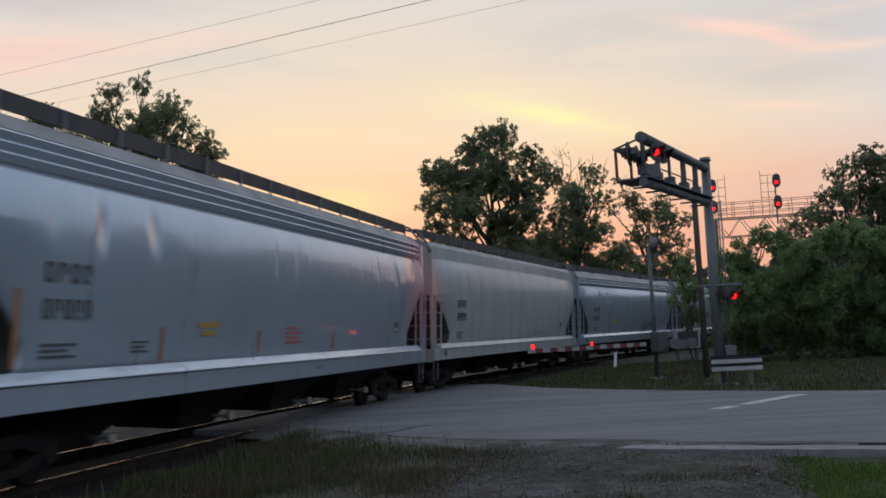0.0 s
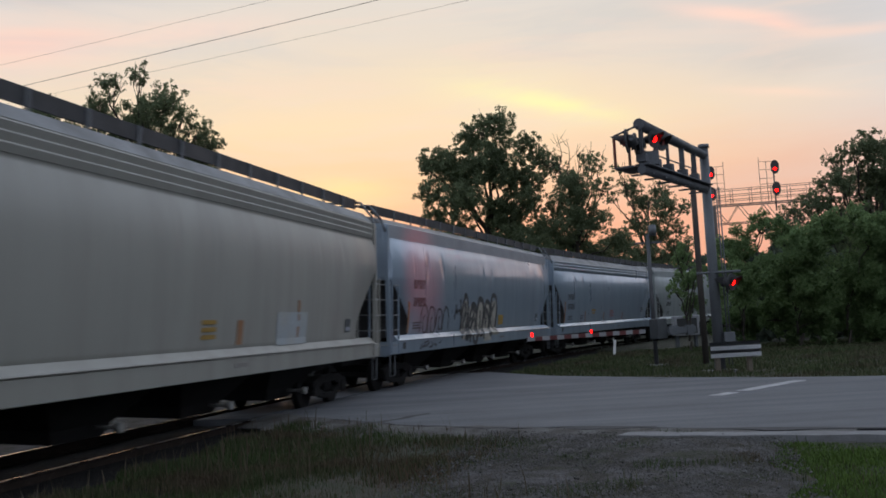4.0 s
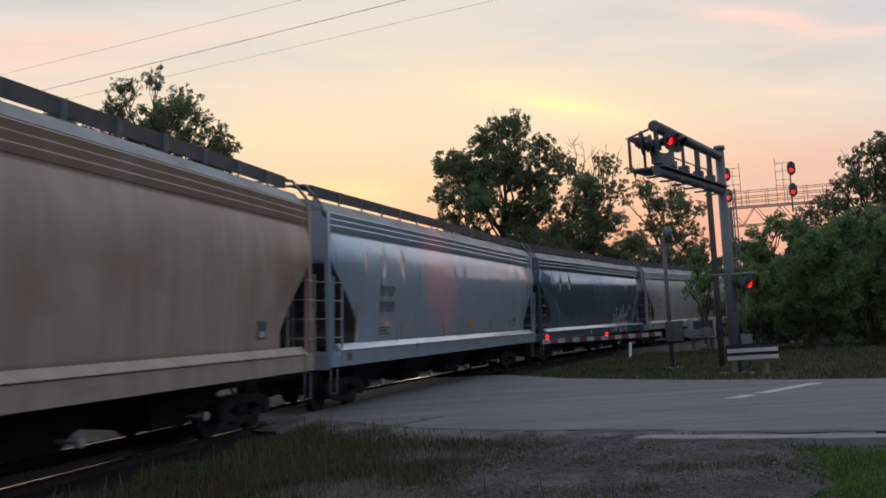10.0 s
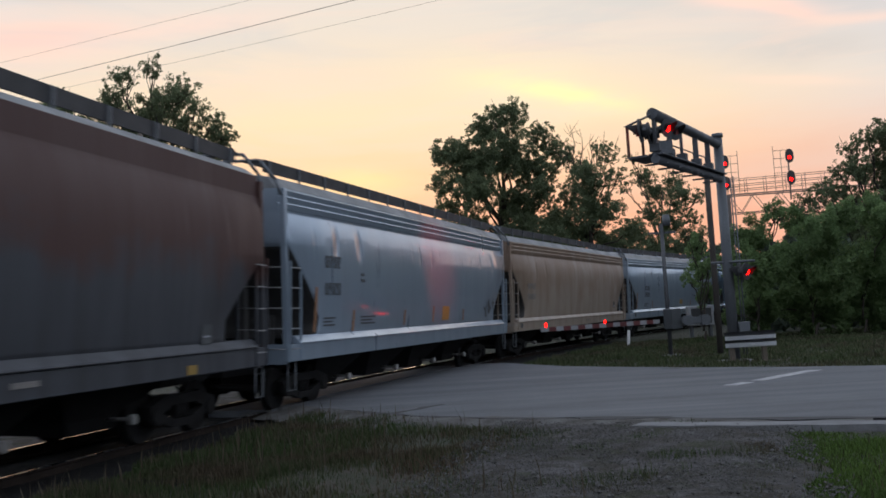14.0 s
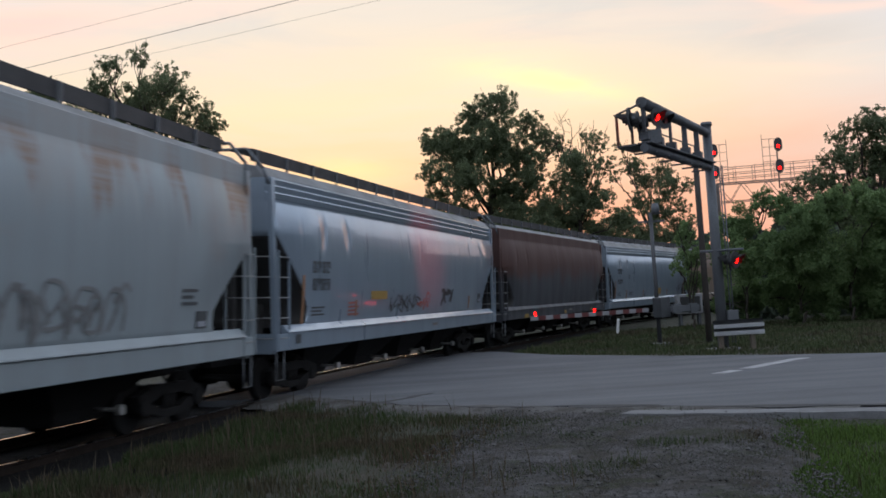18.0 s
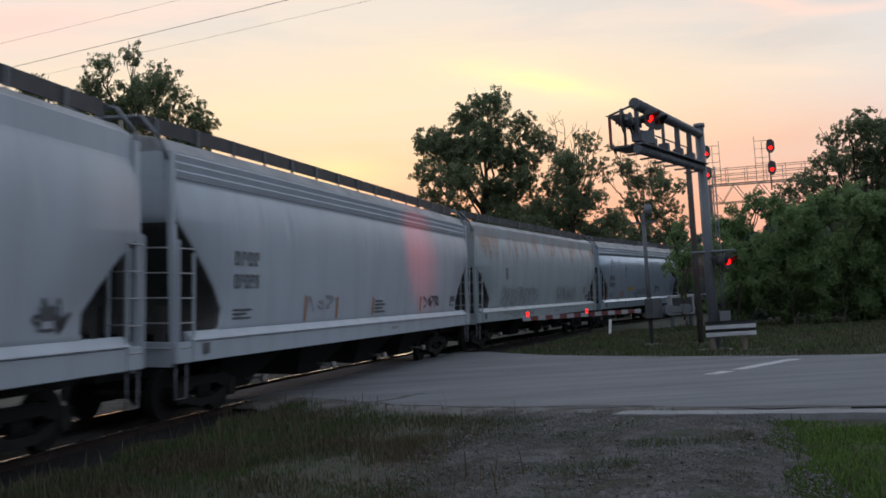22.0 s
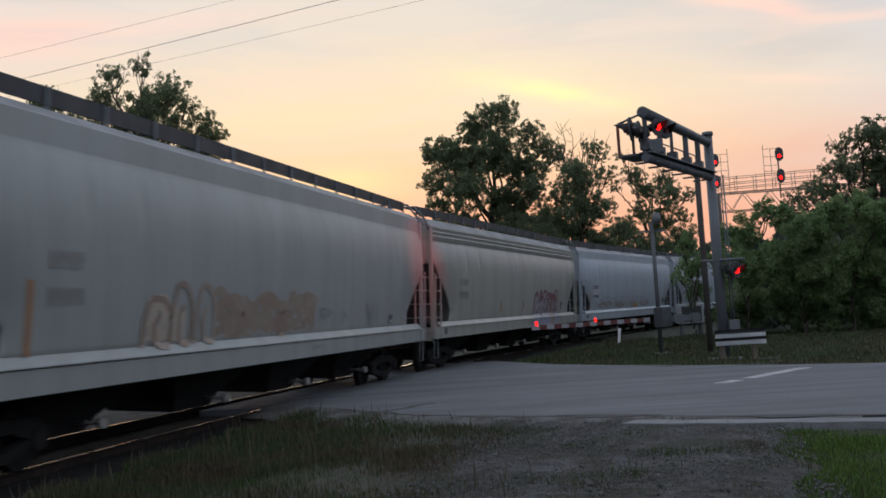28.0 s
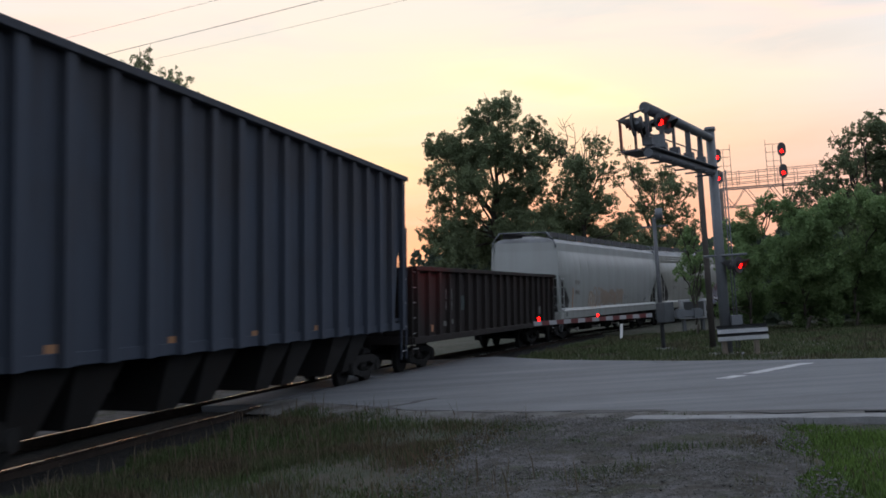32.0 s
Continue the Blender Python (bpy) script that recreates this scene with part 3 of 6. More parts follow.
def ghost(car, x0, x1, z0, z1, material, seed, label="faded painted block"):
    """A weathered block of sprayed paint with ragged edges and worn-through spots."""
    bm = bmesh.new()
    n, k = int((x1 - x0) / .1), max(6, int((z1 - z0) / .09))
    grid = {}
    for i in range(n + 1):
        x = x0 + (x1 - x0) * i / n
        lo = z0 + .14 * (.5 + noise.noise((x * 2.1, seed, 0)))
        hi = z1 - .3 * (.5 + noise.noise((x * 1.6, seed, 5)))
        for j in range(k + 1):
            z = lo + (hi - lo) * j / k
            xx = x + .05 * noise.noise((x * 3, z * 3, seed))
            grid[i, j] = bm.verts.new((xx, side_y(z, .006), z))
    for i in range(n):
        for j in range(k):
            if noise.noise((i * .55, j * .5, seed * 1.7)) < .38:
                bm.faces.new((grid[i, j], grid[i + 1, j], grid[i + 1, j + 1], grid[i, j + 1]))
    for v in [v for v in bm.verts if not v.link_faces]:
        bm.verts.remove(v)
    return part("graffiti_fill", bm, material, car, label)


def plate(bm, x, z, wide, high, proud=.004, thick=.006):
    """A thin plate lying on the curved side."""
    n = max(1, int(high / .12))
    rows = []
    for i in range(n + 1):
        zz = z + high * i / n
        y = side_y(zz, proud)
        rows.append([bm.verts.new((x, y, zz)), bm.verts.new((x + wide, y, zz)), bm.verts.new((x + wide, y - thick, zz)), bm.verts.new((x, y - thick, zz))])
    for r, q in zip(rows, rows[1:]):
        for k in range(4):
            bm.faces.new((r[k], r[(k + 1) % 4], q[(k + 1) % 4], q[k]))
    bm.faces.new(rows[0])
    bm.faces.new(rows[-1][::-1])


def marks(car, x, z, wide, high, count, material=None, proud=.004):
    """A row of plain bars where lettering stands."""
    bm = bmesh.new()
    w = wide / count
    for i in range(count):
        a, b = x + i * w, x + i * w + w * .7
        if high < .15:
            plate(bm, a, z, b - a, high, proud)
            continue
        t = w * .2
        plate(bm, a, z, t, high, proud)
        plate(bm, b - t, z + (i % 2) * high * .4, t, high * (1 - .4 * (i % 2)), proud)
        plate(bm, a + t, z + high - t, b - a - 2 * t, t, proud)
        if i % 3 != 1:
            plate(bm, a + t, z, b - a - 2 * t, t, proud)
    return part("lettering", bm, material or DARK_LETTER, car)


def patch(car, x, z, wide, high, material, name="placard", y=None, label="", proud=.004):
    bm = bmesh.new()
    if y is None:
        plate(bm, x, z, wide, high, proud)
    else:
        box(bm, (x, y, z), (x + wide, y + .008, z + high))
    return part(name, bm, material, car, label)


def rows_of_text(car, x, z, wide, high, n, material=None):
    """Small stencilled lines as bars."""
    for i in range(n):
        patch(car, x, z + high * i / n, wide * (1 - .25 * (i % 2)), high / n * .5, material or DARK_LETTER, "stencil_line")


def covered_hopper(label, length, paint, ribbed=True, sill=None, band=None, walk_mat=None):
    """A covered hopper with bulging sides, open ends with ladders, and a roof walk."""
    car = thing("covered_hopper", label, "hopper car", group="cars of the train")
    half = length / 2
    e = half - .58
    back = ((1.42, 1.32), (1.58, 1.46), (1.85, 1.47), (2.2, 1.08), (2.5, .7), (2.75, .35), (2.95, 0))
    if ribbed:
        back = ((1.42, 1.32), (1.58, 1.47), (1.85, 1.5), (2.2, 1.22), (2.5, .9), (2.75, .6), (2.95, .36))
    high = 3.94 if ribbed else 4.06
    upper = [3.05 + (high - 3.05) * i / 10 for i in range(11)]
    levels = [(z, bulge(z, high), e - d) for z, d in back] + [(z, bulge(z, high), e - max(0.0, 3.25 - z) * 1.2 * ribbed) for z in upper]
    bm = bmesh.new()
    if ribbed:
        z = 3.945
        for i in range(3):
            w = 1.535 - i * .012
            levels += [(z, w - .028, e), (z + .098, w, e), (z + .104, w, e), (z + .130, w - .026, e)]
            z += .133
        levels += [(4.35, 1.49, e)]
    else:
        levels += [(4.075, 1.494, e), (4.42, 1.488, e), (4.43, 1.475, e)]
    levels += [(4.57, 1.27, e - .02), (4.63, .95, e - .06), (4.65, .5, e - .1)]
    loft(bm, levels, smooth_to=high)
    bm.normal_update()
    # end slopes take a darker material that paints in their shade
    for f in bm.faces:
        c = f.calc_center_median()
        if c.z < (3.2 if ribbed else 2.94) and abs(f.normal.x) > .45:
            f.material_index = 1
        elif c.z > (4.352 if ribbed else 4.432):
            f.material_index = 2
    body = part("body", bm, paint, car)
    body.data.materials.append(SLOPE_SHADE)
    body.data.materials.append(ROOF_GRIME)
    if band:
        bm = bmesh.new()
        for sy in (-1, 1):
            vs = [bm.verts.new((x, sy * w, z)) for z, w in ((4.085, 1.499), (4.41, 1.494)) for x in (-e + .2, e - .2)]
            bm.faces.new((vs[0], vs[1], vs[3], vs[2]))
        part("painted_band", bm, band, car, "darker grey band under the roof")
    # side sills with their ledge
    sill = sill or paint
    for sy in (-1, 1):
        bm = bmesh.new()
        lo, hi = sorted((sy * 1.54, sy * 1.66))
        box(bm, (-half + .55, lo, 1.03), (half - .55, hi, 1.36))
        # ledge that sheds the rain, sloping up to the side sheet
        ends = [[bm.verts.new((x, sy * y, z)) for y, z in ((1.5, 1.36), (1.69, 1.36), (1.69, 1.39), (1.555, 1.515), (1.5, 1.515))] for x in (-half + 1.0, half - 1.0)]
        bm.faces.new(ends[0]), bm.faces.new(ends[1][::-1])
        for k in range(5):
            bm.faces.new((ends[0][k], ends[1][k], ends[1][(k + 1) % 5], ends[0][(k + 1) % 5]))
        part("side_sill", bm, sill, car, bevel=.012)
    # end platforms, sloped bracing, centre sill
    bm = bmesh.new()
    box(bm, (-half + .4, -.34, .72), (half - .4, .34, 1.02))
    part("centre_sill", bm, STEEL_DARK, car)
    for s in (1, -1):
        bm = bmesh.new()
        lo, hi = sorted((s * (half - .75), s * (half - .57)))
        box(bm, (lo, -1.54, .98), (hi, 1.54, 1.36))
        part("end_sill", bm, sill, car)
        for y in (-.62, .62):
            bm = bmesh.new()
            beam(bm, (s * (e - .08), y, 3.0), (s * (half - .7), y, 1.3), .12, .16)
            part("end_brace", bm, SLOPE_SHADE, car)
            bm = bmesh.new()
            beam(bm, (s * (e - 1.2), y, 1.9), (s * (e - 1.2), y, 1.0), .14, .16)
            part("bolster_web", bm, SLOPE_SHADE, car)
        for sy in (-1, 1):
            bm = bmesh.new()
            x0, x1 = s * (half - .95), s * (half - .62)
            pipe(bm, [(x0, sy * 1.6, 1.03), (x0, sy * 1.6, .48), (x1, sy * 1.6, .48), (x1, sy * 1.6, 1.03)], .016)
            part("stirrup_step", bm, STEEL_GREY, car)
        for sy in (-1, 1):
            bm = bmesh.new()
            beam(bm, (s * (e - .03), sy * 1.58, 1.3), (s * (e - .03), sy * 1.50, 4.34), .14, .09, (0, 1, 0))
            part("corner_post", bm, paint, car)
            ladder(car, s * (half - .60), sy * 1.66, -s, 1.05, 2.95, paint)
            bm = bmesh.new()
            beam(bm, (s * (half - .52), sy * 1.06, 1.0), (s * (half - .52), sy * 1.06, 3.05), .05, .04, (0, 1, 0))
            end_ladder = part("end_ladder", bm, paint, car)
            for k in range(5):
                bm = bmesh.new()
                tube(bm, (s * (half - .52), sy * 1.04, 1.27 + k * .39), (s * (half - .56), sy * 1.6, 1.27 + k * .39), .012, n=6)
                part("rung", bm, RUNG_STEEL, end_ladder)
        # hand rail looped over the roof end
        bm = bmesh.new()
        pts = [(s * (e + .1), -1.52, 4.2), (s * (e + .14), -1.42, 4.5), (s * (e + .16), -1.1, 4.88), (s * (e + .16), 1.1, 4.88), (s * (e + .14), 1.42, 4.5), (s * (e + .1), 1.52, 4.2)]
        for a, b in zip(pts, pts[1:]):
            tube(bm, a, b, .03, n=6)
        part("roof_end_rail", bm, STEEL_GREY, car)
    # roof walk: long edge plate on brackets, gratings between
    for sy in (-1, 1):
        bm = bmesh.new()
        lo, hi = sorted((sy * 1.02, sy * 1.06))
        box(bm, (-e + .1, lo, 4.69), (e - .1, hi, 4.93))
        lo, hi = sorted((sy * .62, sy * 1.02))
        box(bm, (-e - .1, lo, 4.88), (e + .1, hi, 4.915))
        walkway = part("roof_walk", bm, walk_mat or WALK_STEEL, car)
        x = -e + .3
        while x < e:
            bm = bmesh.new()
            beam(bm, (x, sy * 1.075, 4.57), (x, sy * 1.075, 4.925), .07, .03, (0, 1, 0))
            part("bracket", bm, STEEL_GREY, walkway)
            x += 1.32
    for i in range(6):
        x = -e + 1.6 + i * (2 * e - 3.2) / 5
        bm = bmesh.new()
        box(bm, (x - 1.05, -.3, 4.6), (x + 1.05, .3, 4.74))
        part("hatch_cover", bm, paint, car, bevel=.03)
    # discharge hoppers under the body
    for i in range(4):
        x = -e + 3.9 + i * (2 * e - 7.8) / 3
        bm = bmesh.new()
        rings = []
        for z, w, l in ((1.45, 1.35, 1.75), (.95, 1.05, 1.35), (.5, .7, .75), (.3, .62, .62)):
            rings.append([bm.verts.new((x + sx * l, sy * w, z)) for sx, sy in ((-1, -1), (1, -1), (1, 1), (-1, 1))])
        for a, b in zip(rings, rings[1:]):
            for k in range(4):
                bm.faces.new((a[k], a[(k + 1) % 4], b[(k + 1) % 4], b[k]))
        bm.faces.new(rings[-1])
        tube(bm, (x - .55, -.5, .42), (x + .55, -.5, .42), .09, n=8)
        chute = part("discharge_chute", bm, STEEL_DARK, car)
        bm = bmesh.new()
        tube(bm, (x + .28, -.72, .46), (x + .28, -1.12, .46), .03, n=8)
        tube(bm, (x + .28, -1.06, .46), (x + .28, -1.16, .46), .075, n=10)
        part("gate_crank", bm, PALE_STEEL, chute, "pale worn steel gate crank")
    for s in (1, -1):
        bm = bmesh.new()
        pipe(bm, [(s * (half - .35), .32, .80), (s * (half - .1), .34, .55), (s * (half + .02), .2, .38)], .028)
        part("brake_hose", bm, BLACK, car)
    bm = bmesh.new()
    tube(bm, (half - .52, -.55, 2.1), (half - .46, -.55, 2.1), .26, n=16)
    part("brake_wheel", bm, STEEL_DARK, car)
    bm = bmesh.new()
    tube(bm, (-half + 2.6, -.9, .95), (half - 2.6, -.9, .95), .035, n=6)
    tube(bm, (-1.6, -.75, .9), (-.6, -.75, .9), .2, n=10)
    part("brake_pipe", bm, STEEL_DARK, car)
    add_trucks(car, half - 2.55)
    add_coupler(car, half)
    return car


def ribbed_car(name, label, length, z0, z1, paint, posts, taper=0.0, top_mat=None):
    """An open car with upright ribs: a gondola, or a tall coal hopper when its ends slope."""
    car = thing(name, label, "gondola car" if name == "gondola" else "coal hopper", group="cars of the train")
    half = length / 2
    e = half - .45
    for sy in (-1, 1):
        bm = bmesh.new()
        lo, hi = sorted((sy * 1.44, sy * 1.5))
        vs = box(bm, (-e, lo, z0), (e, hi, z1))
        if taper:
            for v in vs:
                if v.co.z < z0 + .1:
                    v.co.x *= (e - taper * .25) / e
        part("side_sheet", bm, paint, car)
    for s in (1, -1):
        bm = bmesh.new()
        if taper:
            vs = [bm.verts.new(p) for p in ((s * e, -1.44, z1), (s * e, 1.44, z1), (s * e, 1.44, z1 - 1.9), (s * e, -1.44, z1 - 1.9),
                                            (s * (e - taper), 1.44, z0 + .1), (s * (e - taper), -1.44, z0 + .1))]
            bm.faces.new(vs[:4]), bm.faces.new((vs[3], vs[2], vs[4], vs[5]))
        else:
            lo, hi = sorted((s * (e - .06), s * e))
            box(bm, (lo, -1.44, z0), (hi, 1.44, z1))
        part("end_sheet", bm, paint, car)
        for k in range(0 if taper else 5):
            bm = bmesh.new()
            y = -1.2 + k * .6
            beam(bm, (s * (e + .045), y, z0), (s * (e + .045), y, z1), .1, .08, (0, 1, 0))
            part("end_post", bm, paint, car)
    bm = bmesh.new()
    box(bm, (-e + .1, -1.44, z0 + .12), (e - .1, 1.44, z0 + .2))
    part("floor_sheet", bm, paint, car)
    rib = .11 if taper else .075
    for i in range(posts):
        x = -e + .25 + i * (2 * e - .5) / (posts - 1)
        for sy in (-1, 1):
            bm = bmesh.new()
            lo, hi = sorted((sy * 1.5, sy * 1.62))
            box(bm, (x - rib, lo, z0 + (-.1 if taper else .04)), (x + rib, hi, z1 - .06))
            part("side_post", bm, paint, car)
    for sy in (-1, 1):
        bm = bmesh.new()
        lo, hi = sorted((sy * 1.42, sy * 1.66))
        box(bm, (-e - .03, lo, z1 - .09), (e + .03, hi, z1 + .03))
        part("top_chord", bm, top_mat or paint, car, bevel=.01)
        bm = bmesh.new()
        lo, hi = sorted((sy * 1.45, sy * (1.53 if taper else 1.63)))
        box(bm, (-e - .1, lo, z0 - .1), (e + .1, hi, z0 + .08))
        part("side_sill", bm, paint, car, bevel=.01)
        for s in (1, -1):
            ladder(car, s * (e + .12), sy * 1.56, -s, .5, z0 + (2.6 if taper else z1 - z0), paint, 6)
    bm = bmesh.new()
    box(bm, (-half + .3, -.33, .68), (half - .3, .33, z0))
    part("centre_sill", bm, STEEL_DARK, car)
    for s in (1, -1):
        bm = bmesh.new()
        lo, hi = sorted((s * (e - .05), s * (half - .3)))
        box(bm, (lo, -1.5, z0 - .12), (hi, 1.5, z0 + .1))
        part("end_sill", bm, paint, car)
    if taper:
        for i in range(4):
            x = -e + 3.6 + i * (2 * e - 7.2) / 3
            bm = bmesh.new()
            for dx in (-.6, .6):
                vs = []
                for z, w, l in ((z0 + .1, 1.45, .62), (.38, 1.0, .3)):
                    vs.append([bm.verts.new((x + dx + sx * l, sy * w, z)) for sx, sy in ((-1, -1), (1, -1), (1, 1), (-1, 1))])
                for k in range(4):
                    bm.faces.new((vs[0][k], vs[0][(k + 1) % 4], vs[1][(k + 1) % 4], vs[1][k]))
                bm.faces.new(vs[1])
            part("discharge_chute", bm, STEEL_DARK, car)
    add_trucks(car, half - 2.3)
    add_coupler(car, half)
    return car


ROOF_GRIME = surface("dusty_grey_roof_sheet", (.22, .225, .235), .6, .1, (.12, .118, .115), .7, 1.3, 30, .1)
# shade of the open car ends, put into the colour of sheets and braces
SLOPE_SHADE = surface("shaded_slope_sheet", (.055, .052, .05), .8, 0, (.03, .026, .024), .6, 1.2, 30, .1)
SILVER = car_paint("silver_grey_car_paint", (.33, .40, .48), .26, .35, dirt_amount=.12, dents=1.0, coat=.9, coat_rough=.07)
PALE_GREEN = car_paint("pale_grey_green_car_paint", (.31, .34, .335), .42, dirt_amount=.3, coat=.5, coat_rough=.15)
CREAM = car_paint("dull_cream_car_paint", (.285, .276, .245), .45, dirt_amount=.3, coat=.25, coat_rough=.25)
NAVY = car_paint("dark_blue_grey_car_paint", (.165, .23, .305), .08, .65, (.07, .08, .09), .1, dents=1.0, coat=.5, coat_rough=.06)
TAN = car_paint("dusty_tan_car_paint", (.29, .225, .175), .5, 0.0, (.17, .105, .065), .5, (.19, .11, .065), .75, .38, coat=.2, coat_rough=.3)
BROWN = car_paint("rusted_brown_car_paint", (.058, .061, .071), .5, 0.0, (.032, .029, .028), .6, (.074, .033, .027), .95, .72, spec=.4, rust_lift=.35)
GREY_RUST = car_paint("grey_car_paint_with_rust", (.265, .305, .325), .45, 0.0, (.2, .195, .18), .3, (.33, .2, .12), .25, .55, blots=(.19, .095, .05), coat=.2, coat_rough=.25)
DUSTY_GREY = car_paint("dusty_pale_grey_car_paint", (.255, .262, .252), .5, dirt_amount=.3, coat=.25, coat_rough=.25)
PALE_GREY = car_paint("pale_grey_car_paint", (.315, .35, .39), .5, dirt_amount=.2, coat=.2, coat_rough=.25)
GONDOLA_BROWN = car_paint("dark_brown_gondola_paint", (.021, .017, .016), .8, 0.0, (.024, .02, .018), .5, (.042, .023, .018), .6, .45, spec=.2)
COAL_BLACK = car_paint("black_coal_car_paint", (.036, .044, .062), .75, 0.0, (.03, .03, .032), .4, (.036, .026, .02), .35, .5, spec=.3)
BAND_GREY = surface("mid_grey_band_paint", (.26, .28, .31), .4, 0, (.2, .2, .2), .4, 1, 30, .05)
ORANGE_BAR = surface("faded_orange_paint", (.27, .13, .06), .6, 0, (.35, .2, .12), .5, 3, 30, .05)
YELLOW = surface("yellow_placard", (.33, .20, .045), .5, 0, (.36, .24, .08), .4, 4, 30, .05)
DARK_LETTER = surface("dark_lettering_paint", (.06, .065, .07), .6, 0, (.12, .12, .12), .5, 5, 30, .05)
WHITE_SPRAY = surface("white_spray_paint", (.38, .39, .43), .5, 0, (.26, .27, .32), .7, 3, 30, .05)
BLACK_SPRAY = surface("black_spray_paint", (.045, .045, .05), .5, 0, (.1, .1, .1), .5, 3, 30, .05)
BROWN_SPRAY = surface("faded_brown_spray_paint", (.27, .17, .12), .6, 0, (.36, .27, .2), .8, 2, 30, .05)
CREAM_SPRAY = surface("dirty_cream_spray_paint", (.40, .37, .31), .5, 0, (.22, .20, .18), .8, 2.5, 30, .05)
DULL_BROWN = surface("dull_red_brown_spray_paint", (.23, .16, .125), .6, 0, (.30, .25, .21), .9, 1.4, 30, .05)
DARK_RED_SPRAY = surface("dark_red_spray_paint", (.13, .045, .055), .5, 0, (.2, .1, .1), .5, 3, 30, .05)
GHOST_BROWN = surface("weathered_red_brown_paint", (.21, .15, .115), .6, 0, (.27, .23, .19), .8, 1.8, 30, .05)
VIOLET_SPRAY = surface("violet_spray_paint", (.23, .22, .32), .5, 0, (.34, .33, .40), .8, 2.2, 30, .05)
RED_SPRAY = surface("red_spray_paint", (.28, .075, .07), .5, 0, (.5, .2, .15), .5, 3, 30, .05)
FAINT_LETTER = surface("faded_lettering_paint", (.22, .20, .19), .6, 0, (.3, .27, .24), .6, 4, 30, .05)
GREY_SPRAY = surface("faded_grey_spray_paint", (.16, .16, .165), .6, 0, (.28, .28, .28), .6, 3, 30, .05)
PALE_BROWN = surface("pale_brown_spray_paint", (.36, .29, .235), .6, 0, (.40, .35, .30), .8, 1.5, 30, .05)
PALE_PATCH = surface("pale_blue_grey_patch", (.33, .36, .38), .55, 0, (.38, .37, .34), .7, 2, 30, .05)
DIM_WHITE = surface("dirty_white_stencil", (.15, .15, .145), .6, 0, (.05, .045, .04), .7, 6, 30, .05)
FAINT_TEAL = surface("faded_teal_patch", (.035, .05, .05), .7, 0, (.02, .025, .025), .6, 4, 30, .05)
BLUE_PLATE = surface("blue_sticker", (.05, .13, .38), .4, 0, (.3, .4, .6), .5, 6, 30, .05)

SPEED = 9.0093
# places of the couplings along the line at the start
JOINTS = [89.6, 69.46, 48.83, 28.74, 8.65, -11.12, -30.85, -50.15, -70.2, -89.85, -108.39, -126.01, -144.49, -164.28, -184.08,
          -203.83, -223.90, -244.0, -261.75, -280.4]
TRAIN = []


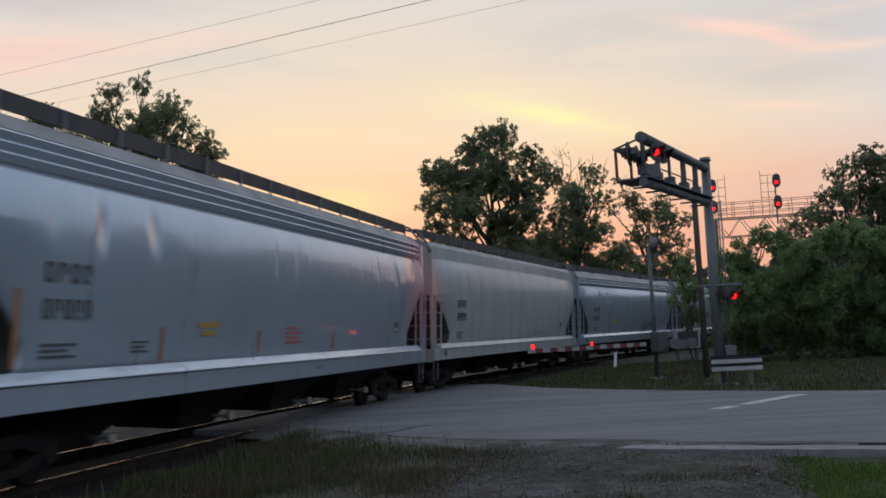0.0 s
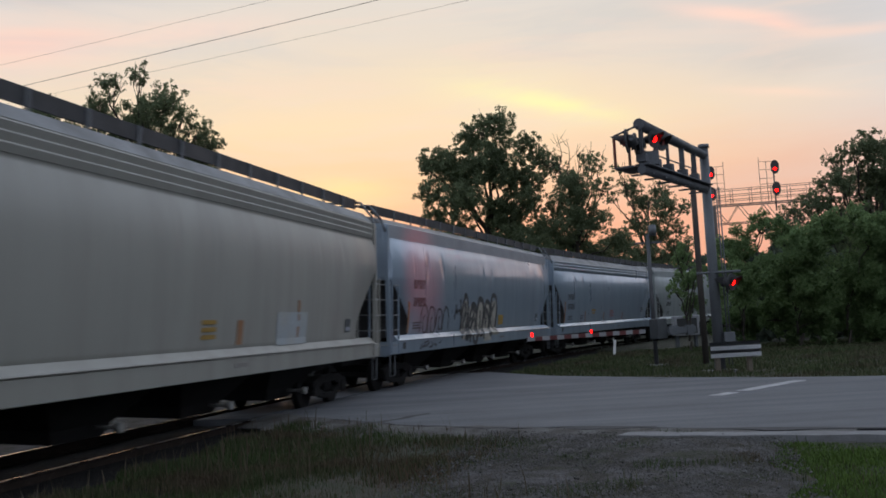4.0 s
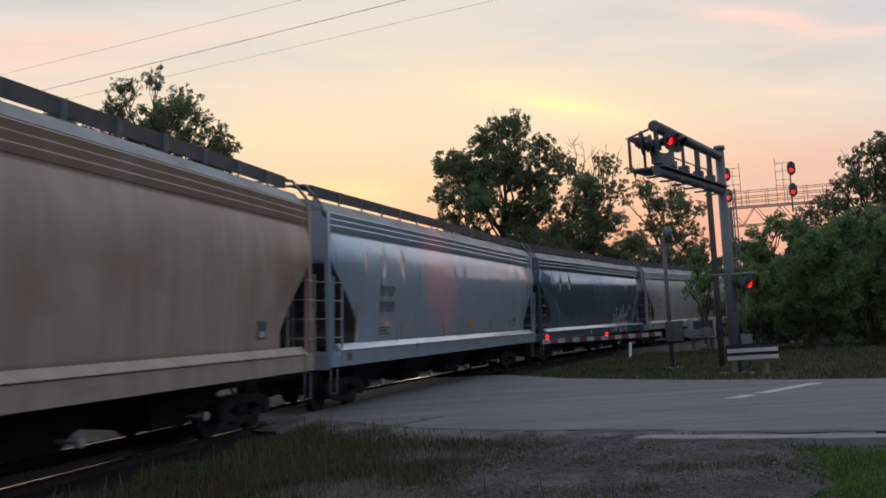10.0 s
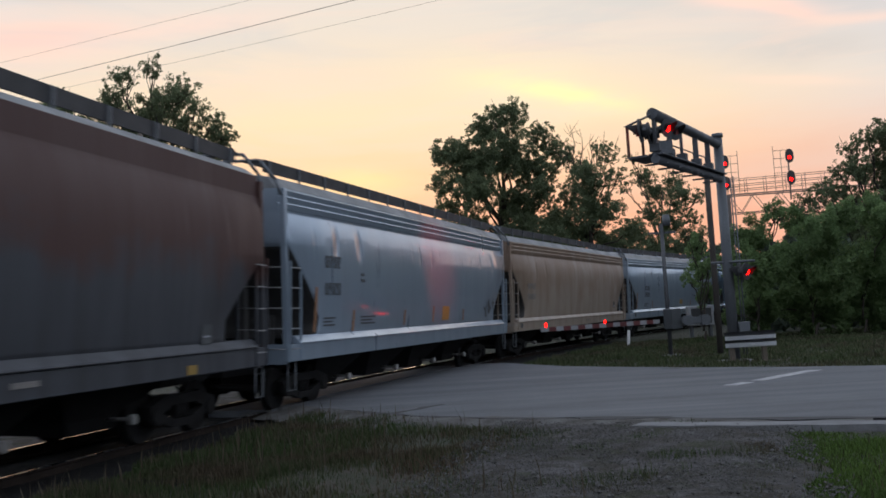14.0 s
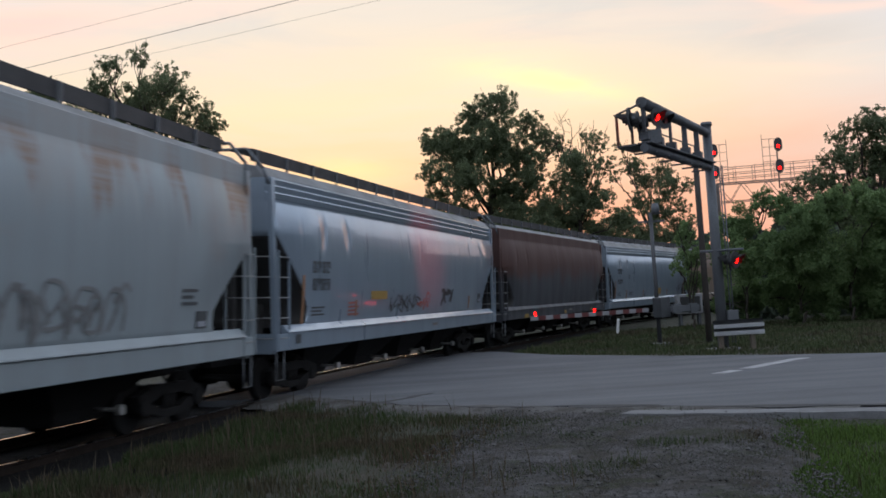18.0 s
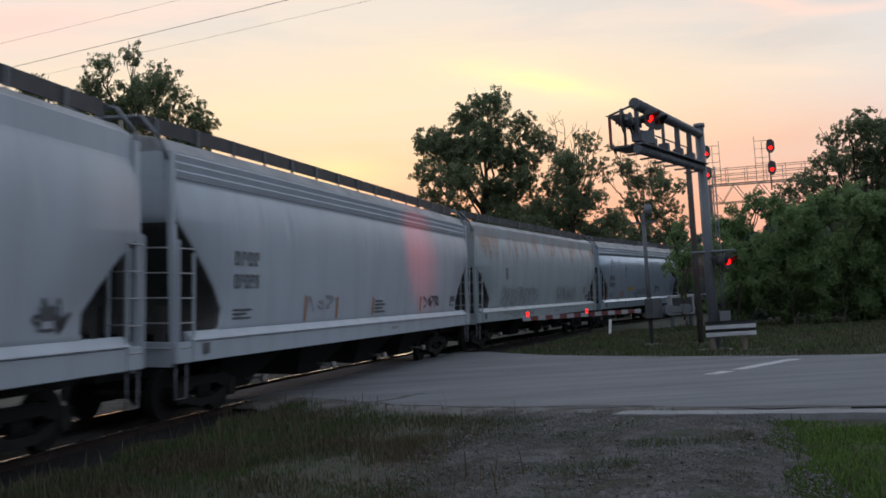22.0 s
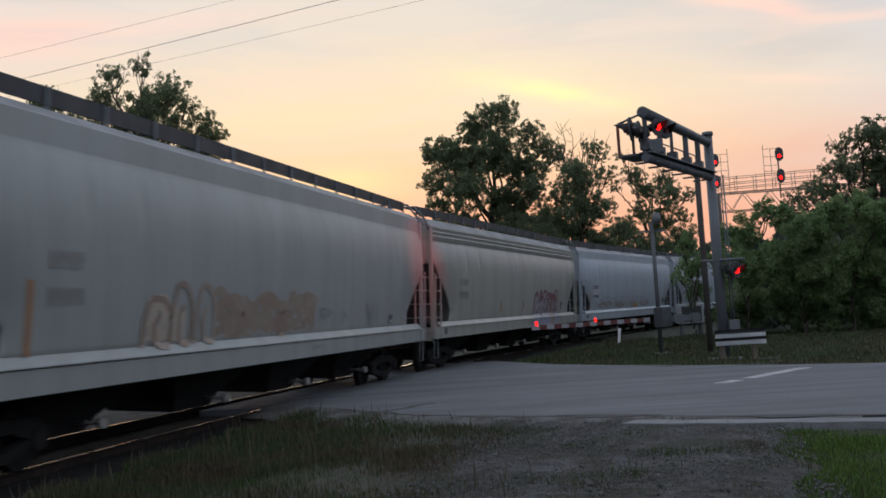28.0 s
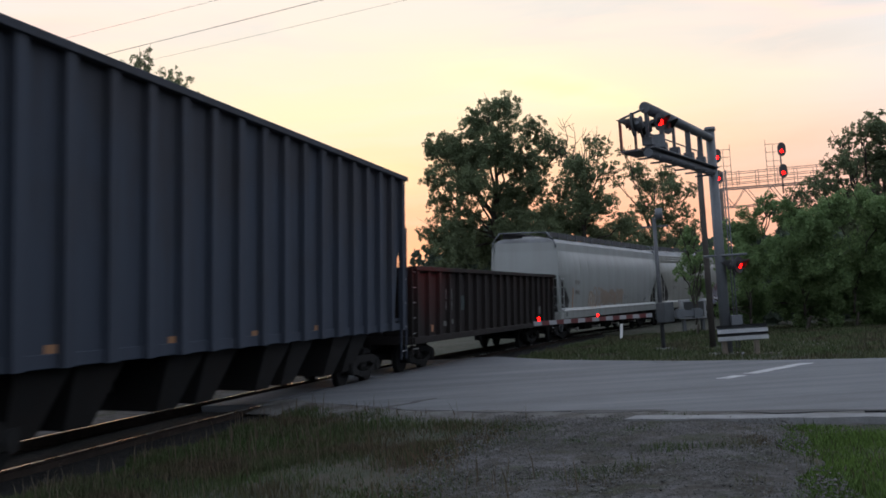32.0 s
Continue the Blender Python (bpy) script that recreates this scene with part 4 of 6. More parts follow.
def build_train():
    lens = [a - b for a, b in zip(JOINTS, JOINTS[1:])]
    spec = [
        (SILVER, True, None, "silver-grey covered hopper car far up the train"),
        (SILVER, True, None, "silver-grey covered hopper car with a ribbed roof edge"),
        (PALE_GREEN, False, None, "pale grey-green covered hopper car with plain sides"),
        (SILVER, True, None, "silver-grey covered hopper car with orange bars and yellow placard"),
        (SILVER, False, BAND_GREY, "silver covered hopper with a grey band and black graffiti"),
        (CREAM, True, None, "dull cream covered hopper car with faded patches"),
        (NAVY, True, None, "dark blue-grey covered hopper car with white graffiti"),
        (SILVER, True, None, "clean silver-grey covered hopper car with dark lettering"),
        (TAN, True, None, "dusty tan covered hopper car with brown stains"),
        (SILVER, True, None, "silver-grey covered hopper car with an orange placard"),
        (BROWN, False, None, "rust-brown covered hopper car with heavy weathering"),
        (SILVER, True, None, "silver-grey covered hopper car with scattered graffiti"),
        (GREY_RUST, False, None, "grey covered hopper car with rust runs and graffiti"),
        (PALE_GREY, True, None, "pale grey covered hopper car with orange bars"),
        (PALE_GREY, False, None, "pale grey covered hopper car with a white plate"),
        (CREAM, True, None, "cream covered hopper car with red and violet graffiti"),
        (DUSTY_GREY, False, None, "dusty pale grey covered hopper car with faded brown graffiti")]
    for k, (paint, ribbed, band, label) in enumerate(spec):
        car = covered_hopper(label, lens[k], paint, ribbed, band=band)
        TRAIN.append((car, (JOINTS[k] + JOINTS[k + 1]) / 2, lens[k] / 2 - 2.55))
    k = len(spec)
    car = ribbed_car("gondola", "dark brown open gondola car with upright ribs", lens[k], .95, 2.95, GONDOLA_BROWN, 19)
    TRAIN.append((car, (JOINTS[k] + JOINTS[k + 1]) / 2, lens[k] / 2 - 2.3))
    k += 1
    car = ribbed_car("coal_hopper", "tall black ribbed coal hopper car", lens[k], 1.38, 5.3, COAL_BLACK, 19, taper=3.2)
    TRAIN.append((car, (JOINTS[k] + JOINTS[k + 1]) / 2, lens[k] / 2 - 2.3))
    car = [c for c, at, reach in TRAIN]
    B, O, Y = DARK_LETTER, ORANGE_BAR, YELLOW
    # lettering blocks: car, left end, height of both lines, width
    for i, x, z, z2, w in ((0, -7.5, 2.6, 2.15, 1.0), (1, -7.5, 2.6, 2.15, 1.0), (2, -7.4, 2.6, 2.2, .9), (3, -7.6, 2.59, 2.14, 1.05), (4, -7.6, 2.76, 2.27, .95), (7, -6.7, 2.57, 2.2, 1.02),
                           (9, -7.0, 2.87, 2.31, .85), (11, -7.0, 2.54, 2.18, .95), (13, -7.4, 2.6, 2.2, 1.0)):
        marks(car[i], x, z, w, .25, 4)
        marks(car[i], x, z2, w, .25, 5)
        rows_of_text(car[i], x, 1.66, w * .7, .22, 3)
    for i, x, z, z2, w in ((5, -7.4, 2.6, 2.2, .9), (8, -7.5, 2.6, 2.2, 1.0), (16, -7.2, 2.55, 2.1, .75), (12, -6.0, 2.75, 2.55, .3), (15, -7.2, 2.6, 2.2, .9)):
        marks(car[i], x, z, w, .22, 4, FAINT_LETTER)
        marks(car[i], x, z2, w, .22, 5, FAINT_LETTER)
    # tall and short stencil bars along the sill
    for i, x, z, h in ((0, -8.1, 1.56, .9), (0, -4.8, 1.54, .5), (1, -8.1, 1.56, .9), (1, -4.8, 1.54, .5), (3, -8.12, 1.56, .94), (3, -4.85, 1.54, .5), (3, -1.5, 1.56, .4), (3, 2.2, 1.56, .36), (4, -8.02, 1.55, .85), (5, 4.0, 1.55, .8),
                       (7, -8.12, 1.57, .87), (7, -5.22, 1.54, .42), (7, -1.8, 1.64, .34), (7, 3.2, 1.58, .32), (9, -7.48, 1.56, .9), (9, -5.44, 1.52, .46),
                       (9, -2.05, 1.57, .38), (9, .33, 1.60, .43), (9, 3.3, 1.58, .34), (11, -7.5, 1.51, .98), (11, -4.6, 1.6, .36), (11, 5.2, 1.58, .4), (13, -4.3, 1.53, .53), (13, -2.57, 1.55, .47),
                       (13, -.2, 1.57, .43), (13, 3.8, 1.58, .42), (14, -7.95, 1.55, .8), (15, -2.7, 1.7, .4), (15, .3, 1.75, .3), (16, -7.6, 1.5, .9)):
        patch(car[i], x, z, .11, h, O, "stencil_bar")
    for i, x, z, w, h in ((0, -3.7, 1.93, .6, .28), (1, -3.7, 1.93, .6, .28), (3, -3.72, 2.02, .7, .1), (3, -3.6, 1.9, .45, .08), (4, 1.1, 1.64, .6, .34), (7, .65, 1.7, .7, .27), (9, 1.22, 1.63, .65, .39), (11, -3.6, 1.96, 1.1, .2), (14, .14, 1.53, .8, .24),
                          (5, .0, 1.68, .5, .07), (5, .0, 1.80, .5, .07), (5, .0, 1.92, .5, .07), (6, -1.9, 1.14, .16, .17), (6, 2.1, 1.14, .14, .12), (10, -5.6, 1.06, .5, .14), (10, .3, 1.06, .35, .14), (10, 5.2, 1.06, .3, .14)):
        patch(car[i], x, z, w, h, Y, "placard", label="yellow placard")
    for i, x, z, w, h in ((0, 6.6, 1.88, .35, .28), (1, 6.6, 1.88, .35, .28), (2, 6.5, 1.8, .35, .3), (3, 6.6, 1.88, .35, .28), (4, 6.7, 1.7, .35, .3), (5, 6.85, 1.67, .35, .3), (7, 6.2, 1.7, .3, .3), (8, 6.6, 1.7, .35, .32), (10, 5.8, 1.5, .35, .3),
                          (11, 6.35, 1.75, .33, .3), (12, 7.1, 1.57, .4, .28), (13, 7.0, 1.68, .55, .3), (14, 6.8, 1.65, .35, .3), (15, 6.4, 1.69, .33, .3), (16, 6.3, 1.58, .3, .22)):
        patch(car[i], x, z, w, h, B, "dated_box", label="small black stencilled box")
        patch(car[i], x + w * .15, z + h * .12, w * .7, h * .3, WHITE_SPRAY, "stencil_line", proud=.011)
        patch(car[i], -lens[i] / 2 + 1.35, 1.14, .22, .18, B, "sill_stencil")
        patch(car[i], 1.1, 1.18, .5, .07, FAINT_LETTER, "sill_stencil")
    rows_of_text(car[3], -.3, 1.72, .8, .36, 4, RED_SPRAY)
    rows_of_text(car[3], -5.6, 1.68, .45, .2, 3)
    rows_of_text(car[7], 5.6, 1.7, .25, .28, 3, RED_SPRAY)
    rows_of_text(car[9], -4.95, 1.66, .9, .22, 3)
    rows_of_text(car[9], -5.05, 2.6, .25, .27, 2)
    rows_of_text(car[11], -5.0, 1.62, .65, .34, 4, RED_SPRAY)
    rows_of_text(car[13], 0, 1.62, .75, .35, 4)
    rows_of_text(car[12], 6.6, 1.95, .5, .3, 3)
    # graffiti
    arches(car[4], -7.0, -4.5, 1.49, 2.36, 4, BLACK_SPRAY, 4, .055, label="thin black graffiti letters")
    arches(car[4], -3.4, .7, 1.12, 2.72, 5, BLACK_SPRAY, 5, .17, (CREAM_SPRAY,), .12, label="bold black and white graffiti letters")
    scrawl(car[4], -1.4, 1.85, 3.4, 1.1, BLACK_SPRAY, 32, weight=.09, loops=9)
    scrawl(car[4], -3.6, 2.2, .6, .6, BLACK_SPRAY, 6, weight=.09, loops=4)
    scrawl(car[4], -6.3, 1.2, 1.4, .2, BLACK_SPRAY, 31, weight=.04, loops=5)
    arches(car[6], 2.5, 5.2, 1.08, 2.0, 6, WHITE_SPRAY, 7, .075, label="looping white graffiti letters")
    scrawl(car[6], 4.6, 2.15, 2.4, .7, WHITE_SPRAY, 8, weight=.045, loops=6)
    arches(car[6], 3.6, 5.0, 1.1, 1.85, 3, RED_SPRAY, 9, .05)
    patch(car[5], 3.0, 1.5, 1.5, .62, PALE_PATCH, "faded_patch", label="faded blue-grey patch")
    patch(car[5], 1.3, 1.56, .22, .42, O, "stencil_bar")
    scrawl(car[9], 6.4, 1.98, .9, .6, BLACK_SPRAY, 10, weight=.07, loops=4)
    scrawl(car[11], -1.2, 1.85, 2.4, .45, BLACK_SPRAY, 11, weight=.05, loops=7)
    scrawl(car[11], .5, 1.85, .9, .5, RED_SPRAY, 12, weight=.05, loops=3)
    scrawl(car[11], 2.8, 1.95, 1.0, .5, BLACK_SPRAY, 13, weight=.12, loops=4)
    arches(car[12], -6.5, -1.7, 1.5, 2.36, 8, GREY_SPRAY, 14, .045, label="faded grey graffiti outlines")
    scrawl(car[12], -4.1, 1.9, 4.6, .8, GREY_SPRAY, 33, weight=.05, loops=13)
    scrawl(car[12], 3.3, 1.9, 3.2, .7, GREY_SPRAY, 34, weight=.07, loops=9)
    scrawl(car[12], -4.2, 1.22, 3.6, .2, GREY_SPRAY, 15, weight=.035, loops=8)
    arches(car[12], 1.6, 5.0, 1.5, 2.3, 5, GREY_SPRAY, 16, .06, label="faded grey graffiti outlines")
    scrawl(car[13], 4.9, 1.8, 1.2, .4, BLACK_SPRAY, 17, weight=.06, loops=4)
    scrawl(car[13], -3.4, 1.85, 1.0, .4, GREY_SPRAY, 18, weight=.05, loops=3)
    patch(car[14], -7.5, 2.05, 1.0, .75, WHITE_SPRAY, "number_plate", label="white painted number panel")
    marks(car[14], -7.45, 2.55, .9, .2, 4, proud=.012)
    marks(car[14], -7.45, 2.1, .9, .18, 5, proud=.012)
    for x, w in ((-6.0, 1.0), (-3.0, .9), (-.2, 1.0), (3.0, .8)):
        scrawl(car[14], x, 1.75, w, .45, DULL_BROWN, int(70 + x), weight=.04, loops=4, label="thin red-brown scrawl")
    arches(car[14], -6.4, 3.6, 1.54, 2.2, 15, GREY_SPRAY, 46, .03, label="thin grey graffiti outlines")
    scrawl(car[14], -5.2, 1.75, 1.8, .35, DULL_BROWN, 47, weight=.06, loops=5, label="red-brown scrawl")
    scrawl(car[14], -2.4, 1.78, 1.6, .35, DULL_BROWN, 48, weight=.06, loops=5, label="red-brown scrawl")
    scrawl(car[14], 2.4, 1.75, 1.4, .3, DULL_BROWN, 49, weight=.05, loops=4, label="red-brown scrawl")
    scrawl(car[14], 7.1, 1.85, .6, .5, BLACK_SPRAY, 20, weight=.06, loops=3)
    ghost(car[15], 2.0, 4.5, 1.25, 2.45, WHITE_SPRAY, 41, "white block of graffiti")
    ghost(car[15], 4.35, 5.1, 1.05, 2.5, DULL_BROWN, 42, "red-brown block of graffiti")
    ghost(car[15], 1.3, 4.3, 1.04, 1.55, VIOLET_SPRAY, 43, "violet block of graffiti")
    ghost(car[15], 5.0, 5.75, 1.05, 2.35, VIOLET_SPRAY, 44, "violet block of graffiti")
    arches(car[15], 1.9, 5.8, 1.45, 2.5, 6, DARK_RED_SPRAY, 21, .09, slant=.1, label="dark red outlined graffiti letters")
    scrawl(car[15], 3.7, 2.2, 3.0, .5, DARK_RED_SPRAY, 22, weight=.12, loops=7, label="dark red spray-painted scrawl")
    scrawl(car[15], 3.3, 1.75, 2.2, .8, BLACK_SPRAY, 23, weight=.06, loops=5)
    scrawl(car[15], 5.4, 1.7, .6, .8, BLACK_SPRAY, 45, weight=.05, loops=3)
    ghost(car[16], -3.0, 1.35, 1.5, 2.42, GHOST_BROWN, 24, "faded red-brown block of old graffiti")
    ghost(car[16], -5.0, -3.9, 1.5, 2.35, PALE_BROWN, 25, "faded pale brown block of old graffiti")
    arches(car[16], -5.1, -2.9, 1.46, 2.42, 3, DULL_BROWN, 24, .1, label="faded brown graffiti letters")
    scrawl(car[16], -.8, 1.9, 3.6, .7, DULL_BROWN, 37, weight=.1, loops=7, label="faded brown scrawl")
    scrawl(car[16], 2.5, 1.8, .9, .4, GREY_SPRAY, 25, weight=.05, loops=2)
    scrawl(car[16], 5.0, 1.8, .6, .6, GREY_SPRAY, 26, weight=.05, loops=3)
    scrawl(car[2], 3.0, 1.7, 3.0, .4, GREY_SPRAY, 27, weight=.04, loops=5)
    scrawl(car[1], 3.5, 1.8, 3.5, .7, BLACK_SPRAY, 28, weight=.06, loops=7)
    for x, z, w, h, m in ((-5.6, 2.05, .6, .3, DIM_WHITE), (-5.6, 1.72, .6, .26, DIM_WHITE), (-5.8, 1.26, .34, .14, DIM_WHITE), (-5.2, 1.3, .3, .14, DIM_WHITE),
                          (-4.3, 1.7, .5, .45, FAINT_TEAL), (-7.1, 1.12, .4, .2, O), (-.05, 1.8, .45, .52, BLUE_PLATE), (-.05, 1.4, .45, .26, BLUE_PLATE), (5.95, 1.35, .4, .3, DIM_WHITE),
                          (3.8, 1.08, .16, .12, DIM_WHITE), (2.0, 1.06, .16, .12, DIM_WHITE), (-.95, 1.05, .3, .1, O), (4.6, 1.06, .2, .14, O)):
        patch(car[17], x, z, w, h, m, "marking", y=-1.51)
    for k in range(7):
        patch(car[17], -.05, 1.83 + k * .075, .45, .022, DIM_WHITE, "stencil_line", y=-1.518)
    for x, z, w, h, m in ((-6.1, 1.45, .45, .12, O), (-3.2, 1.44, .4, .12, O), (-.35, 1.42, .4, .13, O), (2.6, 1.44, .3, .12, O), (6.8, 1.5, .22, .14, O), (-5.85, 2.58, .2, .05, DIM_WHITE), (-5.85, 2.72, .2, .05, DIM_WHITE),
                          (5.7, 1.45, .4, .28, DIM_WHITE), (6.6, 1.44, .12, .1, DIM_WHITE)):
        patch(car[18], x, z, w, h, m, "marking", y=-1.51)


build_train()


# ---------------------------------------------------------------- crossing signals
ARM_STEEL = surface("weathered_grey_arm_steel", (.085, .088, .098), .6, .2, (.05, .048, .05), .6, 2.0, 30, .1)
RUSTY_POST = surface("rusty_angle_iron", (.12, .06, .04), .8, 0, (.06, .04, .03), .6, 4, 30, .1)


def gantry():
    g = thing("signal_cantilever", "grey steel cantilever with red flashing lights over the road", "crossing signal")
    base, tip = Vector((7.52, 27.74, 0)), Vector((4.75, 22.9, 0))
    d = (tip - base).normalized()
    side = Vector((-d.y, d.x, 0))
    bm = bmesh.new()
    tube(bm, base + Vector((0, 0, -.2)), base + Vector((0, 0, 6.15)), .15, .125, 16)
    tube(bm, base + Vector((0, 0, 6.15)), base + Vector((0, 0, 6.25)), .16, .15, 16)
    part("mast", bm, STEEL_GREY, g)
    bm = bmesh.new()
    tube(bm, base + Vector((0, 0, 5.95)), tip + Vector((0, 0, 6.0)), .115, .135, 14)
    part("top_chord", bm, ARM_STEEL, g)
    bm = bmesh.new()
    tube(bm, base + Vector((0, 0, 4.98)), tip + Vector((0, 0, 4.94)), .105, n=14)
    part("bottom_chord", bm, ARM_STEEL, g)
    bm = bmesh.new()
    beam(bm, base + side * .02 + Vector((0, 0, 5.1)), tip + side * .02 + Vector((0, 0, 5.06)), .34, .03)
    part("walkway", bm, ARM_STEEL, g)
    for i, f in enumerate((.2, .4, .62, .80, .985)):
        p = base.lerp(tip, f)
        bm = bmesh.new()
        w = .13 if i < 2 else .07
        beam(bm, p + Vector((0, 0, 5.02)), p + Vector((0, 0, 5.93)), w, .05, d)
        part("upright", bm, ARM_STEEL, g)
        bm = bmesh.new()
        box(bm, (-.12, -.09, 5.12), (.12, .09, 5.3), Matrix.Translation((p.x, p.y, 0)) @ Matrix.Rotation(math.atan2(side.y, side.x), 4, "Z"))
        part("gusset_plate", bm, ARM_STEEL, g, bevel=.008)
    for i in range(6):
        p = base.lerp(tip, .1 + i * .17)
        m = Matrix.Translation((p.x, p.y, 0)) @ Matrix.Rotation(math.atan2(side.y, side.x), 4, "Z")
        bm = bmesh.new()
        box(bm, (-.34, -.05, 4.84), (.2, .05, 4.875), m)
        box(bm, (-.06, -.045, 4.87), (.06, .045, 5.1), m)
        part("step_bracket", bm, ARM_STEEL, g)
    # platform beside the lamps, with its corner post
    m = Matrix.Translation((tip.x, tip.y, 0)) @ Matrix.Rotation(math.atan2(side.y, side.x), 4, "Z")
    bm = bmesh.new()
    box(bm, (-.62, -.12, 5.0), (-.15, 1.0, 5.045), m)
    part("lamp_platform", bm, ARM_STEEL, g)
    for y in (-.09, .95):
        bm = bmesh.new()
        beam(bm, m @ Vector((-.59, y, 5.045)), m @ Vector((-.59, y, 5.78)), .055, .055, d)
        part("corner_post", bm, RUSTY_POST, g, "rusty corner post")
    bm = bmesh.new()
    tube(bm, m @ Vector((-.59, -.09, 5.78)), m @ Vector((0, -.09, 5.95)), .025, n=6)
    part("brace", bm, ARM_STEEL, g)
    bm = bmesh.new()
    beam(bm, m @ Vector((.02, .5, 5.1)), m @ Vector((.16, 1.3, 5.9)), .09, .09, d)
    part("brace", bm, ARM_STEEL, g)
    return g


gantry()


def gate():
    g = thing("crossing_gate", "lowered red and white striped crossing gate with red lamps", "crossing gate")
    base, tip = Vector((6.75, 32.4, 0)), Vector((2.42, 29.7, 0))
    d = (tip - base).normalized()
    bm = bmesh.new()
    tube(bm, base + Vector((0, 0, -.2)), base + Vector((0, 0, 4.2)), .07, .06, 12)
    part("mast", bm, surface("dark_gate_mast_steel", (.07, .072, .078), .6, .2), g)
    red, white = surface("red_reflective_band", (.11, .022, .022), .5), surface("white_reflective_band", (.27, .27, .28), .5)
    L = (tip - base).length
    k = 17
    for i in range(k):
        a, b = base + d * (.4 + (L - .4) * i / k), base + d * (.4 + (L - .4) * (i + 1) / k)
        bm = bmesh.new()
        beam(bm, a + Vector((0, 0, 1.07)), b + Vector((0, 0, 1.07)), .04, .13)
        part("stripe", bm, (white, red)[i % 2], g)
    return g


gate()


# ---------------------------------------------------------------- plants
def leaf_material(name, dark, light, through=.4):
    m = bpy.data.materials.new(name)
    m.use_nodes = True
    t = Tree(m.node_tree)
    rnd = t.n("ShaderNodeNewGeometry").outputs["Random Per Island"]
    co = t.n("ShaderNodeTexCoord").outputs["Object"]
    col = t.mix(rnd, dark, light)
    col = t.mix(t.n("ShaderNodeMapRange", ins={0: t.noise(co, .5, 3), 1: .35, 2: .7, 3: 0.0, 4: .5}).outputs[0], col, dark)
    p = t.n("ShaderNodeBsdfPrincipled", ins={"Base Color": col, "Roughness": .7, "Specular IOR Level": .2})
    tr = t.n("ShaderNodeBsdfTranslucent", ins={0: col})
    mix = t.n("ShaderNodeMixShader", ins={0: through, 1: p.outputs[0], 2: tr.outputs[0]})
    t.n("ShaderNodeOutputMaterial", ins={0: mix.outputs[0]})
    return m


LEAF_DARK = leaf_material("dark_green_leaves", (.115, .14, .08), (.20, .24, .125), .5)
LEAF_BUSH = leaf_material("fresh_green_leaves", (.125, .19, .08), (.22, .305, .13), .5)
LEAF_FAR = leaf_material("distant_green_leaves", (.06, .08, .06), (.10, .125, .085), .3)


def grass_material(name, green, straw, rust, balance=.5, through=.3):
    """Mixed grass: green, straw and rust-brown patches, and blade by blade."""
    m = bpy.data.materials.new(name)
    m.use_nodes = True
    t = Tree(m.node_tree)
    rnd = t.n("ShaderNodeNewGeometry").outputs["Random Per Island"]
    co = t.n("ShaderNodeTexCoord").outputs["Object"]
    broad, mid = t.noise(co, .33, 3), t.noise(co, 1.5, 4)
    f = t.math("ADD", t.math("MULTIPLY", t.math("SUBTRACT", broad, .5), 2.4), t.math("MULTIPLY", t.math("SUBTRACT", rnd, .5), .8))
    f = t.math("ADD", t.math("ADD", f, balance), t.math("SUBTRACT", mid, .5), clamp=True)
    col = t.mix(f, green, straw)
    col = t.mix(t.n("ShaderNodeMapRange", ins={0: t.noise(t.scaled(co, 1, 1, 1, (9, 4, 0)), .45, 3), 1: .5, 2: .62, 3: 0.0, 4: .7}).outputs[0], col, rust)
    col = t.mix(1.0, col, t.ramp(rnd, [(0.0, .55), (1.0, 1.35)]), "MULTIPLY")
    p = t.n("ShaderNodeBsdfPrincipled", ins={"Base Color": col, "Roughness": .8, "Specular IOR Level": .15})
    tr = t.n("ShaderNodeBsdfTranslucent", ins={0: col})
    mix = t.n("ShaderNodeMixShader", ins={0: through, 1: p.outputs[0], 2: tr.outputs[0]})
    t.n("ShaderNodeOutputMaterial", ins={0: mix.outputs[0]})
    return m


GRASS_MAT = grass_material("mixed_verge_grass", (.048, .078, .026), (.08, .07, .045), (.085, .056, .042), .3)
STRAW_MAT = leaf_material("dry_straw_grass", (.07, .055, .038), (.12, .095, .065), .3)
FAR_GRASS = grass_material("rough_far_grass", (.06, .085, .034), (.085, .085, .05), (.08, .062, .045), .35)
BROWN_GRASS = grass_material("rust_brown_grass", (.09, .062, .042), (.11, .08, .055), (.095, .055, .04), .4)
LAWN_MAT = grass_material("short_green_lawn_grass", (.07, .125, .024), (.085, .135, .032), (.07, .11, .03), .4)


